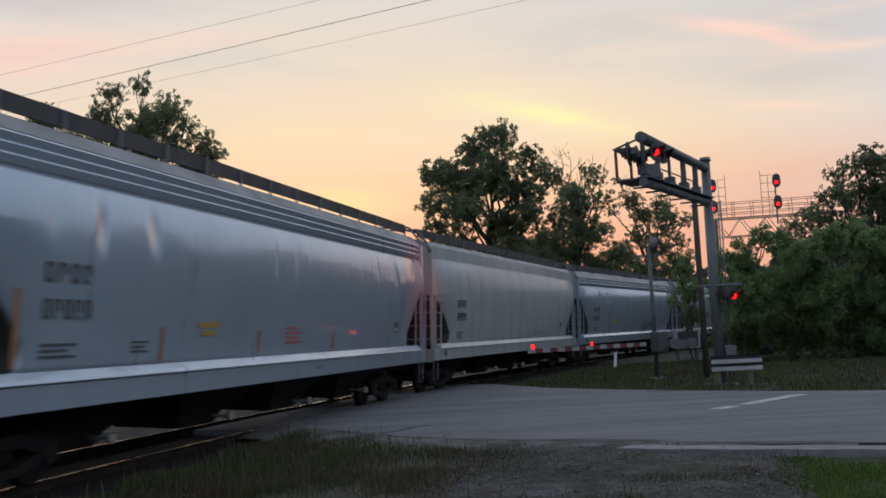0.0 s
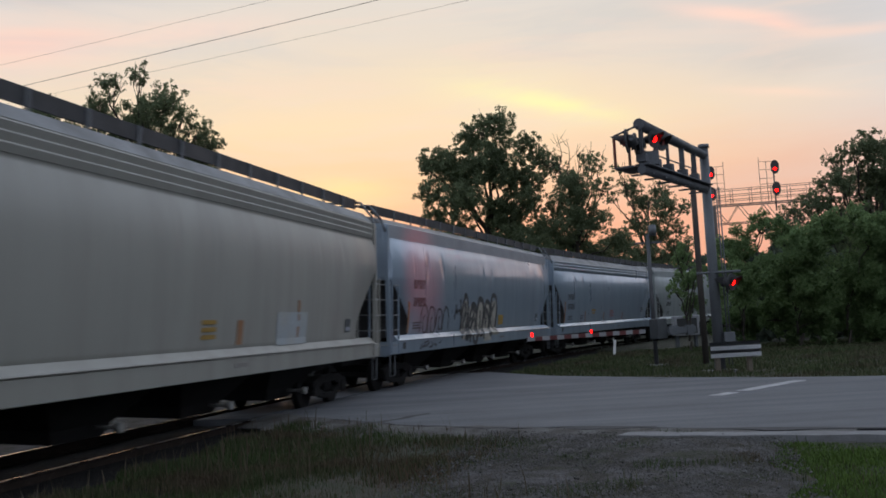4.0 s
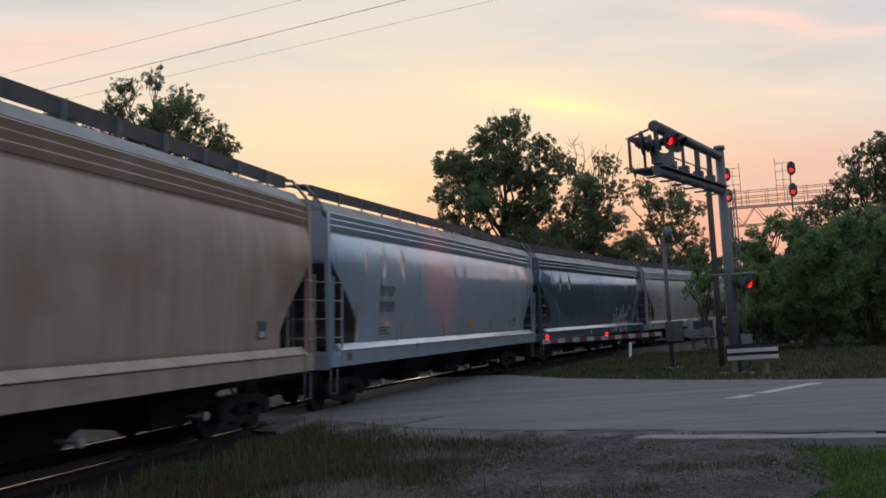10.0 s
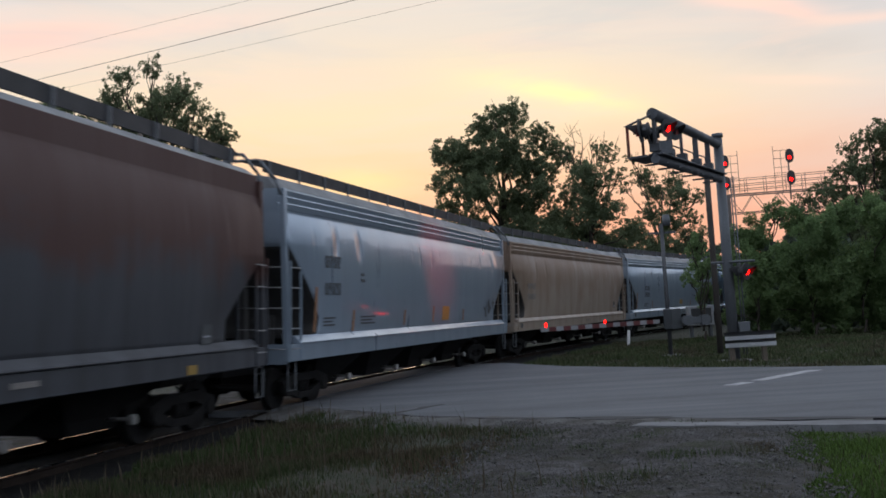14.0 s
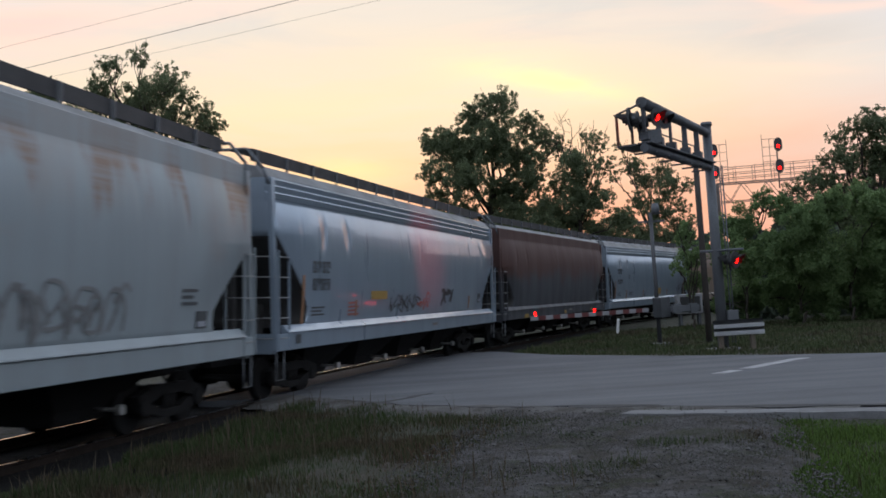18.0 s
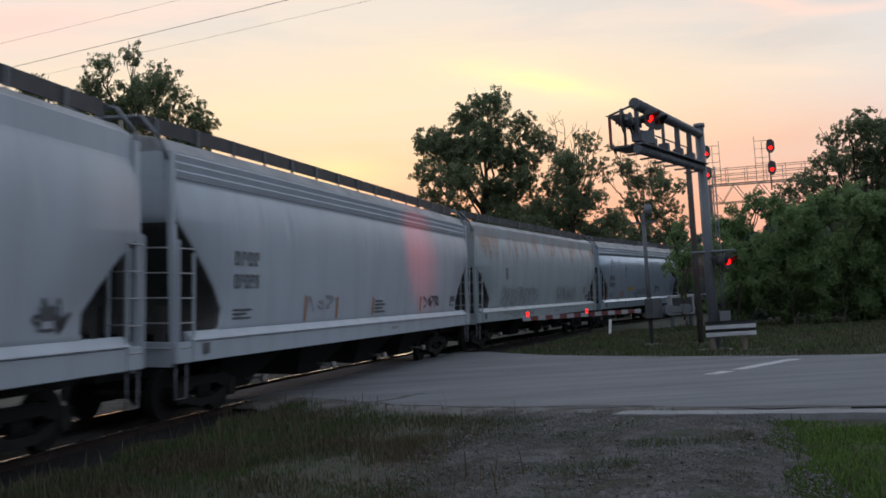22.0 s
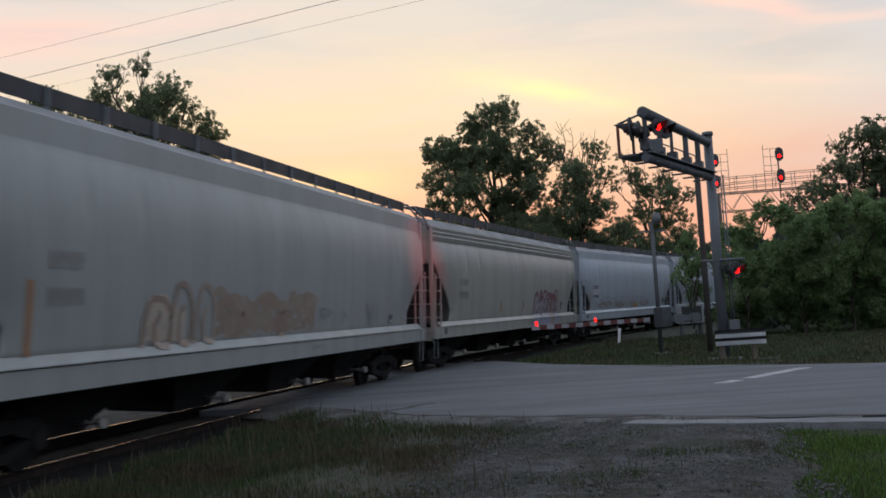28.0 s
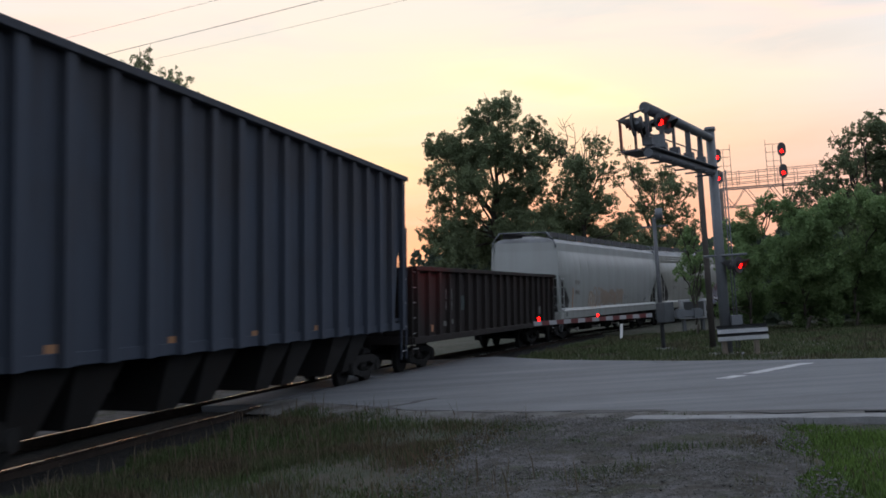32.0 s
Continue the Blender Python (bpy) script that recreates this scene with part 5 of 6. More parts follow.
def leaves_mesh(name, clumps, material, seed, leaf=.2, density=110, depth=1.0, sub=16, spray=(.14, .33)):
    """Leaves gathered in small sprays on the clumps: (centre, radius)."""
    rs = np.random.RandomState(seed)
    pts = []
    for c, r in clumps:
        n_sub = max(6, int(sub * (r / 1.4) ** 1.6))
        for _ in range(n_sub):
            d = rs.normal(size=3)
            d /= np.linalg.norm(d)
            cc = np.array(c) + d * r * rs.uniform(.25, 1.0) * np.array((1, depth, .9))
            sr = r * rs.uniform(*spray)
            n = max(6, int(density * sr * sr * 4))
            p = rs.normal(size=(n, 3))
            p *= (rs.uniform(.05, 1.0, size=(n, 1)) ** .45 * sr * 1.15) / np.linalg.norm(p, axis=1)[:, None]
            pts.append(cc + p)
    p = np.concatenate(pts)
    n = len(p)
    u = rs.normal(size=(n, 3))
    u /= np.linalg.norm(u, axis=1)[:, None]
    v = np.cross(u, rs.normal(size=(n, 3)))
    v /= np.linalg.norm(v, axis=1)[:, None]
    s = leaf * rs.uniform(.55, 1.25, size=(n, 1))
    quad = np.stack([p - u * s, p + v * s * .55, p + u * s, p - v * s * .55], 1).reshape(-1, 3)
    return raw(name, quad.tolist(), np.arange(n * 4).reshape(-1, 4).tolist(), material)


def limb(bm, a, b, r0, r1, rnd, bow=.12, n=5):
    a, b = Vector(a), Vector(b)
    pts = [a]
    L = (b - a).length
    for i in range(1, n):
        pts.append(a.lerp(b, i / n) + Vector((rnd.uniform(-1, 1), rnd.uniform(-1, 1), rnd.uniform(-.3, 1.0))) * L * bow * math.sin(math.pi * i / n) * .6)
    pts.append(b)
    pipe(bm, pts, [r0 + (r1 - r0) * i / n for i in range(n + 1)])


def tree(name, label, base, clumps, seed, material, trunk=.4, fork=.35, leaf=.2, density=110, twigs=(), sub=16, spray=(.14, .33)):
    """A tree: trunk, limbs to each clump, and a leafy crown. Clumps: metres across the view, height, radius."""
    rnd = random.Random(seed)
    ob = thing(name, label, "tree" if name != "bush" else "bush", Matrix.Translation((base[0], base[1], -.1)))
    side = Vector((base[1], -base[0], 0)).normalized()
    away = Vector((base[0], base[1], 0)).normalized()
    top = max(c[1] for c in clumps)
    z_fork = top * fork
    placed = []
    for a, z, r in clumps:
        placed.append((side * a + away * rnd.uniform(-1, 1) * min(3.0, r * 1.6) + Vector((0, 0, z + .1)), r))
    bm = bmesh.new()
    limb(bm, (0, 0, -.1), (rnd.uniform(-.3, .3), 0, z_fork), trunk, trunk * .7, rnd, .03)
    limb(bm, (0, 0, z_fork), (side * .4) + Vector((0, 0, top * .8)), trunk * .7, trunk * .15, rnd, .05)
    part("trunk", bm, BARK, ob)
    for c, r in placed:
        z0 = z_fork + max(0.0, (c.z - z_fork)) * rnd.uniform(.05, .45)
        bm = bmesh.new()
        limb(bm, (0, 0, min(z0, top * .7)), c, trunk * .28, .03, rnd)
        for k in range(4):
            q = c + Vector((rnd.uniform(-1, 1), rnd.uniform(-1, 1), rnd.uniform(-.4, 1))) * r
            limb(bm, c.lerp(Vector((0, 0, z0)), rnd.uniform(.05, .3)), q, .03, .01, rnd, .1, 3)
        part("limb", bm, BARK, ob)
    for a, z in twigs:
        bm = bmesh.new()
        tip = side * a + Vector((0, 0, z))
        root = side * (a * .6) + Vector((0, 0, z * .72))
        limb(bm, root, tip, .06, .012, rnd, .08)
        for k in range(5):
            f = rnd.uniform(.35, .9)
            p = root.lerp(tip, f)
            limb(bm, p, p + Vector((rnd.uniform(-.9, .9), rnd.uniform(-.5, .5), rnd.uniform(.2, 1.1))), .022, .008, rnd, .1, 3)
        part("bare_branch", bm, BARK, ob)
    part("crown", leaves_mesh("crown", [(tuple(c), r) for c, r in placed], material, seed, leaf, density, sub=sub, spray=spray), None, ob)
    return ob


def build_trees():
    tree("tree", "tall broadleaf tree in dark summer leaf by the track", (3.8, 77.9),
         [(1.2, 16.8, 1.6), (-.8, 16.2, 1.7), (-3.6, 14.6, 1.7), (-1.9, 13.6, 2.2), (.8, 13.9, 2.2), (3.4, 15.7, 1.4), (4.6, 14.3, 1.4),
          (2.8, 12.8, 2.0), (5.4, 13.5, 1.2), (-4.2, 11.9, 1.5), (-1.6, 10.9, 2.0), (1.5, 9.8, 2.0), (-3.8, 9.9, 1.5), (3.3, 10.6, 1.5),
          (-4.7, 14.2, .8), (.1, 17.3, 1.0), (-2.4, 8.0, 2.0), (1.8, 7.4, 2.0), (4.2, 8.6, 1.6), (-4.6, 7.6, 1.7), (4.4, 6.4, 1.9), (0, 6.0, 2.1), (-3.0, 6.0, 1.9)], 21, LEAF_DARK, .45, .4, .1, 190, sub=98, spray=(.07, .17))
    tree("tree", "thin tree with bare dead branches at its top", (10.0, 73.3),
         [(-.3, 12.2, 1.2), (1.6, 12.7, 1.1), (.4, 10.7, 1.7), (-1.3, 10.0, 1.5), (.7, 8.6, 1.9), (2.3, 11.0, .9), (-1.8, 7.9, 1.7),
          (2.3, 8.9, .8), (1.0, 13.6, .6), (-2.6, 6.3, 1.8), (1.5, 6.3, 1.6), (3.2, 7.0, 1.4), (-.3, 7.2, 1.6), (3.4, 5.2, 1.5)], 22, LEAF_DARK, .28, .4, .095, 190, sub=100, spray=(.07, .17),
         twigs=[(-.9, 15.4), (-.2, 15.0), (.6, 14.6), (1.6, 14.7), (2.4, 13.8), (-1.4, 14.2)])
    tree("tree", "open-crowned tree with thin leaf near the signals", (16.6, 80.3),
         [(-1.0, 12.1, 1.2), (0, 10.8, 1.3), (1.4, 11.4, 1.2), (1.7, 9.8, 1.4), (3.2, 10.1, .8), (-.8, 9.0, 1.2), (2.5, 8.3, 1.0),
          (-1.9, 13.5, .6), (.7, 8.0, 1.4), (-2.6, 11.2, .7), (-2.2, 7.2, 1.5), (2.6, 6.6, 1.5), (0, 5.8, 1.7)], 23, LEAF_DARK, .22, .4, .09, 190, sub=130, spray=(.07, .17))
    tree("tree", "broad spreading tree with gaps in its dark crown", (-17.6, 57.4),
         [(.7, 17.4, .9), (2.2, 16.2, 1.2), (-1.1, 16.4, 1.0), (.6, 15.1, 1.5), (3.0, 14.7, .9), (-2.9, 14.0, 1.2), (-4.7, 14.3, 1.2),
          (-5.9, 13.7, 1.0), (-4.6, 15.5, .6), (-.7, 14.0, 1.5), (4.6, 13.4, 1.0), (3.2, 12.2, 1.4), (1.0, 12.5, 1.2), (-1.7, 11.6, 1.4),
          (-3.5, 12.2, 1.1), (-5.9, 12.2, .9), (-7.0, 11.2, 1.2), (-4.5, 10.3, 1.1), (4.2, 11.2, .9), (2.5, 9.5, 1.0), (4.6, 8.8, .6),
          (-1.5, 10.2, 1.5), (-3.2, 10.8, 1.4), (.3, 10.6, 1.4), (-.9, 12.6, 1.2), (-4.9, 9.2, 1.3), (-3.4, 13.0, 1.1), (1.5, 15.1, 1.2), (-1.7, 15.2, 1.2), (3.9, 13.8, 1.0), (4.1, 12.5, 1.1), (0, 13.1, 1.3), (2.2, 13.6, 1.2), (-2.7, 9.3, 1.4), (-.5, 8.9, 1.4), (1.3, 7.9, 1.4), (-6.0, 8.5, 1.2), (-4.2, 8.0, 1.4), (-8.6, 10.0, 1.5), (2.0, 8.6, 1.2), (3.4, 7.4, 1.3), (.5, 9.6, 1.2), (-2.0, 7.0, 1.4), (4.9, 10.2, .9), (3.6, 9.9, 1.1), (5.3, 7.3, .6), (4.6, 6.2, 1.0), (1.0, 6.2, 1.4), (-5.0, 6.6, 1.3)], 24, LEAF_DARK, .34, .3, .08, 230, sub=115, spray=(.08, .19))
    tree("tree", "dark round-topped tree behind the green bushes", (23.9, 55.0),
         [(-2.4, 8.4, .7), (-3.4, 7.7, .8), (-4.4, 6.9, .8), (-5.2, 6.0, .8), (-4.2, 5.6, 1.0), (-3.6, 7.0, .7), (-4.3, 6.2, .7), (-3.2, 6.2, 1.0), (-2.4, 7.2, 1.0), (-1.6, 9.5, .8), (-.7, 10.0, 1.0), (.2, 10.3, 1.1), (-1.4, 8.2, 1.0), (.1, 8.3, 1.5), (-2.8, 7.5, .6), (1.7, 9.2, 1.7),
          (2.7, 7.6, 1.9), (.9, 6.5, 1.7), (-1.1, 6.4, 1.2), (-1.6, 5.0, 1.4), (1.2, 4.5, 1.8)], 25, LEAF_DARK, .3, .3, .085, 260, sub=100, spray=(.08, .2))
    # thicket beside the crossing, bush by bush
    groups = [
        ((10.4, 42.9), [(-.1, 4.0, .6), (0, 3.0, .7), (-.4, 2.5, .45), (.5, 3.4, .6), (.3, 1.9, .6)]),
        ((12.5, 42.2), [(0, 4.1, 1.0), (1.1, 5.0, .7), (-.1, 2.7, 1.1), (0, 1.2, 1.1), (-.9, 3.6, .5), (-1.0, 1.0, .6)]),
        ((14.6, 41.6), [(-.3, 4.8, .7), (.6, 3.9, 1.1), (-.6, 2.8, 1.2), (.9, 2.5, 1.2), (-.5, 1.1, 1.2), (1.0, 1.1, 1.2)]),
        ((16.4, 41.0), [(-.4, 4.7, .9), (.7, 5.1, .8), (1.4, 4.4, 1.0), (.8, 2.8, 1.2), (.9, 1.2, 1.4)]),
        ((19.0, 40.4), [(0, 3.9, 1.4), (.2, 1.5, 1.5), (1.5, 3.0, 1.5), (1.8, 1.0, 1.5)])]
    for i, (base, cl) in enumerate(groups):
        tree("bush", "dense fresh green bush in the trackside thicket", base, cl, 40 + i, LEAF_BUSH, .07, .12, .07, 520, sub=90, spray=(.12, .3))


def woods(name, label, first, last, near, far, low, high, seed, leaf=.6, count=90, gaps=(), cap=0.0):
    """A far belt of trees as one mass of leaves."""
    rnd = random.Random(seed)
    cl = []
    for i in range(count):
        a = first + (last - first) * (i + rnd.random()) / count
        if any(g0 < a < g1 for g0, g1 in gaps):
            continue
        d = rnd.uniform(near, far)
        h = rnd.uniform(low, high) * (.75 + .5 * noise.noise((a * .17, seed, 0)) + .25)
        if cap:
            h = min(h, 1.0 + d * cap)
        z = h
        while z > .5:
            r = rnd.uniform(1.6, 2.6) * d / 130
            cl.append(((d * math.sin(radians(a)) + rnd.uniform(-1.5, 1.5), d * math.cos(radians(a)), z - r * .6), r))
            z -= r * 1.15
    ob = new(name, leaves_mesh(name, cl, LEAF_FAR, seed, leaf, 26, sub=9))
    return tagged(ob, label, "woods", kind="stuff")


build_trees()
woods("woods", "distant dark belt of trees beyond the railway", -40, 45, 120, 165, 5.5, 9.5, 3, .5, 130, gaps=((-3.6, -1.4),))
woods("woods", "round-topped trees far down the field beyond the railway", -17, -3.5, 96, 112, 9.0, 11.0, 14, .3, 64, cap=.078)
woods("woods", "low dark trees behind the tall trackside trees", -1.6, 16, 86, 100, 6.0, 8.5, 5, .35, 48)
woods("woods", "dark trees beyond the lawn past the crossing", 28.5, 78, 52, 66, 7.5, 10.5, 6, .5, 90)
# added belt, hidden by the bushes, keeps sky light off the far cars
woods("woods", "unseen trees behind the bushes, added to shade the far cars", 17.5, 27, 50, 100, 5.0, 7.5, 11, .4, 70, cap=.058)
woods("woods", "tall dark trees across the field behind the crossing", 70, 300, 70, 95, 9.0, 13.0, 8, .9, 150)


def blades(name, label, count, inside, area, height, material, seed, wide=.007):
    rs = np.random.RandomState(seed)
    x = rs.uniform(area[0], area[1], count * 3)
    y = rs.uniform(area[2], area[3], count * 3)
    verts, faces = [], []
    n = 0
    for px, py in zip(x, y):
        k = inside(px, py)
        if k <= 0 or rs.uniform() > k:
            continue
        h = rs.uniform(.45, 1.0) * height * (.6 + .8 * max(0, .5 + noise.noise((px * .8, py * .8, 2))))
        a = rs.uniform(0, math.tau)
        lean = rs.uniform(.05, .55) * h
        dx, dy = math.cos(a), math.sin(a)
        w = wide * rs.uniform(.7, 1.5) * (1 + py * .06)
        z0 = -.12
        b = len(verts)
        verts += [(px - dy * w, py + dx * w, z0), (px + dy * w, py - dx * w, z0),
                  (px + dx * lean * .35 + dy * w * .8, py + dy * lean * .35 - dx * w * .8, z0 + h * .62),
                  (px + dx * lean * .35 - dy * w * .8, py + dy * lean * .35 + dx * w * .8, z0 + h * .62),
                  (px + dx * lean, py + dy * lean, z0 + h)]
        faces += [(b, b + 1, b + 2, b + 3), (b + 3, b + 2, b + 4)]
        n += 1
        if n >= count:
            break
    return tagged(new(name, raw(name, verts, faces, material)), label, "grass", kind="stuff")


def to_track(x, y):
    """Distance along the track and to the right of its centre line, near the crossing."""
    s = y * 1.02
    for _ in range(2):
        p, h = on_track(s)
        s += (x - p.x) * math.sin(h) + (y - p.y) * math.cos(h)
    p, h = on_track(s)
    return s, (x - p.x) * math.cos(h) - (y - p.y) * math.sin(h)


def near_edge(x):
    """y of the road's near edge at x."""
    for (ax, ay), (bx, by) in zip(ROAD_NEAR, ROAD_NEAR[1:]):
        if ax <= x <= bx:
            return ay + (by - ay) * (x - ax) / (bx - ax)
    return 99 if x > 0 else 20.6


def far_edge(x):
    for (ax, ay), (bx, by) in zip(ROAD_FAR, ROAD_FAR[1:]):
        if ax <= x <= bx:
            return ay + (by - ay) * (x - ax) / (bx - ax)
    return 99


def in_verge(x, y):
    if y > near_edge(x) - .25 or y < 5:
        return 0
    s, d = to_track(x, y)
    if d < 2.1 + .4 * noise.noise((s, 0, 0)):
        return 0
    edge = 7.0 + .5 * noise.noise((s * .7, 3, 0))
    if d > edge + .6:
        return .45 if d < 9.9 and noise.noise((x * 1.1, y * 1.1, 11)) > .1 else .03
    k = .5 + 1.6 * noise.noise((x * .6, y * .6, 5))
    return max(.3, min(1.0, k)) * (.95 if d < edge - 1.8 else .35)


def in_lawn(x, y):
    if y > near_edge(x) - .9:
        return 0
    s, d = to_track(x, y)
    return 1 if d > 10.1 + .35 * noise.noise((s * .8, 7, 0)) - (.35 if s < 9 else 0) else 0


def in_far_verge(x, y):
    if y < far_edge(x) + .3:
        return 0
    s, d = to_track(x, y)
    return .9 if d > 2.9 else 0


blades("verge_grass", "long uncut green grass between gravel and rails", 150000, in_verge, (-9.5, 5.5, 5, 20), .15, GRASS_MAT, 51, .003)
blades("dry_grass", "tall dry straw stalks among the verge grass", 1300, in_verge, (-9.5, 1.0, 5, 19), .38, STRAW_MAT, 52, .0035)
def in_brown(x, y):
    if y > near_edge(x) - .4 or y < 5:
        return 0
    s, d = to_track(x, y)
    k = abs(d - 6.3 - .5 * noise.noise((s * .6, 1, 0))) / 1.1
    return max(0.0, 1 - k) * max(.2, .6 + noise.noise((x * .9, y * .9, 21)))


blades("brown_grass", "low rust-brown dry grass beside the gravel", 42000, in_brown, (-6, 3.5, 5, 18), .11, BROWN_GRASS, 55, .003)
blades("lawn_grass", "short bright green lawn beside the gravel", 90000, in_lawn, (2.0, 8.5, 6, 13.5), .085, LAWN_MAT, 53, .0036)
blades("far_verge_grass", "rough grass beyond the road under the signals", 80000, in_far_verge, (0, 26, 22, 47), .18, FAR_GRASS, 54, .005)


# ---------------------------------------------------------------- gravel and road details
def gravel_material():
    """Worn gravel: pale stone, trodden dirt and damp dark patches."""
    m = bpy.data.materials.new("grey_brown_gravel")
    m.use_nodes = True
    t = Tree(m.node_tree)
    co = t.n("ShaderNodeTexCoord").outputs["Object"]
    damp, dirt, stones, grit = t.noise(t.scaled(co, 1.0, .6, 1), .8, 6, .65), t.noise(co, 2.4, 6, .65, .4), t.noise(co, 15, 4, .7), t.noise(co, 60, 2)
    col = t.mix(t.n("ShaderNodeMapRange", ins={0: dirt, 1: .40, 2: .60}).outputs[0], (.115, .11, .112), (.058, .05, .042))
    col = t.mix(t.n("ShaderNodeMapRange", ins={0: damp, 1: .5, 2: .64, 3: 0.0, 4: .75}).outputs[0], col, (.032, .031, .023))
    moss = t.noise(t.scaled(co, 1, 1, 1, (5, 8, 0)), 1.3, 5, .65)
    col = t.mix(t.n("ShaderNodeMapRange", ins={0: moss, 1: .52, 2: .64, 3: 0.0, 4: .7}).outputs[0], col, (.045, .052, .026))
    col = t.mix(.6, col, t.ramp(stones, [(.32, .3), (.5, .75), (.68, 1.35)]), "MULTIPLY")
    col = t.mix(.4, col, t.ramp(grit, [(.3, .5), (.7, 1.2)]), "MULTIPLY")
    b = t.n("ShaderNodeBump", ins={"Strength": .9, "Distance": .03, "Height": t.math("ADD", stones, t.math("MULTIPLY", grit, .4))})
    p = t.n("ShaderNodeBsdfPrincipled", ins={"Base Color": col, "Roughness": .95, "Normal": b.outputs[0], "Specular IOR Level": .2})
    t.n("ShaderNodeOutputMaterial", ins={0: p.outputs[0]})
    return m


GRAVEL = gravel_material()
STONE = leaf_material("grey_stone_chips", (.045, .042, .038), (.14, .136, .132), 0.0)


def build_gravel():
    bm = bmesh.new()
    rows = []
    for i in range(30):
        s = 2.0 + i * .52
        a = 6.1 + .5 * noise.noise((s * .7, 3, 0))
        b = 10.5 + .35 * noise.noise((s * .8, 7, 0))
        row = []
        for k in range(9):
            p = track_point(s, a + (b - a) * k / 8, 0)
            if p.y > near_edge(p.x) + .2:
                p.y = near_edge(p.x) + .2
            p.z = -.02 - (.12, .045, 0, 0, 0, 0, 0, .045, .12)[k] + .025 * noise.noise((p.x * 1.3, p.y * 1.3, 0))
            row.append(bm.verts.new(p))
        rows.append(row)
    for r, q in zip(rows, rows[1:]):
        for k in range(8):
            bm.faces.new((r[k], q[k], q[k + 1], r[k + 1])).smooth = True
    tagged(new("gravel_drive", mesh_of("gravel_drive", bm, GRAVEL)), "worn grey gravel pull-off beside the road", "gravel", kind="structure")
    rs = np.random.RandomState(60)
    verts, faces = [], []
    base = [(1, 0, 0), (-1, 0, 0), (0, 1, 0), (0, -1, 0), (0, 0, 1), (0, 0, -1)]
    tri = [(0, 2, 4), (2, 1, 4), (1, 3, 4), (3, 0, 4), (2, 0, 5), (1, 2, 5), (3, 1, 5), (0, 3, 5)]
    n = 0
    for _ in range(26000):
        s, d = rs.uniform(5, 15.5), rs.uniform(6.2, 10.3)
        p = track_point(s, d, 0)
        if p.y > near_edge(p.x) or noise.noise((p.x * .9, p.y * .9, 9)) < rs.uniform(-.5, .3):
            continue
        r = rs.uniform(.005, .014) * (2.2 if rs.uniform() < .02 else 1)
        b = len(verts)
        for v in base:
            verts.append((p.x + v[0] * r * rs.uniform(.7, 1.3), p.y + v[1] * r * rs.uniform(.7, 1.3), -.012 + r * .3 + v[2] * r * .7))
        faces += [(b + i, b + j, b + k) for i, j, k in tri]
    tagged(new("gravel_stones", raw("gravel_stones", verts, faces, STONE)), "loose stone chips on the gravel", "gravel", kind="stuff")


build_gravel()


def strip(name, pts, wide, z, material, label, thick=.05, kind="structure", category="kerb", ragged=0.0):
    """A flat strip along a line, with uneven edges where asked."""
    left, right = [], []
    if ragged:
        fine = []
        for p, q in zip(pts, pts[1:]):
            n = max(1, int((Vector(q) - Vector(p)).length / .22))
            fine += [tuple(Vector(p).lerp(Vector(q), i / n)) for i in range(n)]
        pts = fine + [pts[-1]]
    for i, p in enumerate(pts):
        p = Vector(p)
        d = (Vector(pts[min(i + 1, len(pts) - 1)]) - Vector(pts[max(0, i - 1)])).normalized()
        n = Vector((-d.y, d.x)) * wide / 2
        u = Vector((-d.y, d.x)) * ragged
        left.append(tuple(p + n + u * noise.noise((p.x * 1.9, p.y * 1.9, 3))))
        right.append(tuple(p - n + u * noise.noise((p.x * 1.7, p.y * 1.7, 8)) * 1.6))
    return tagged(ribbon(name, left, right, z, material, 1, thick), label, category, kind=kind)


strip("concrete_edge", [(2.35, 13.72), (3.02, 13.3), (4.6, 12.55), (6.2, 11.75), (9.5, 10.2), (16, 7.3)], .42, .006, CONCRETE, "pale worn concrete strip along the road edge", .25, ragged=.07)
strip("stop_line", [(5.0, 19.0), (5.5, 19.5)], .28, .005, WHITE_PAINT, "worn white road marking", .004, category="road marking")
strip("stop_line", [(5.75, 19.75), (6.7, 20.8), (7.57, 21.68)], .3, .005, WHITE_PAINT, "worn white road marking", .004, category="road marking")
TAR = surface("black_tar_patch", (.02, .02, .022), .8, 0, (.05, .05, .05), .5, 5, 60, .3)
strip("tar_crack", [(-1.35, 17.3), (-1.0, 17.8), (-.75, 18.3), (-.35, 18.6)], .1, .004, TAR, "dark tar-filled crack in the asphalt", .003, category="crack", ragged=.2)
strip("tar_crack", [(1.2, 15.0), (2.4, 14.32), (3.1, 13.95), (4.2, 13.3), (5.4, 12.72), (9.0, 10.95), (16, 7.9)], .16, .013, TAR, "dark broken seam along the road edge", .02, category="crack", ragged=.2)
strip("tar_crack", [(-2.6, 19.1), (-1.7, 17.85), (-.72, 16.45), (.4, 15.62), (1.2, 15.0)], .09, .013, TAR, "dark broken seam along the road edge", .02, category="crack", ragged=.16)
strip("tar_crack", [(1.3, 15.15), (1.75, 14.95), (2.3, 14.62), (2.9, 14.3)], .2, .004, TAR, "dark worn patch by the road edge", .003, category="crack", ragged=.22)
strip("tar_crack", [(5.0, 25.2), (5.25, 25.0), (5.5, 24.95)], .12, .004, TAR, "dark tar-filled crack in the asphalt", .003, category="crack")


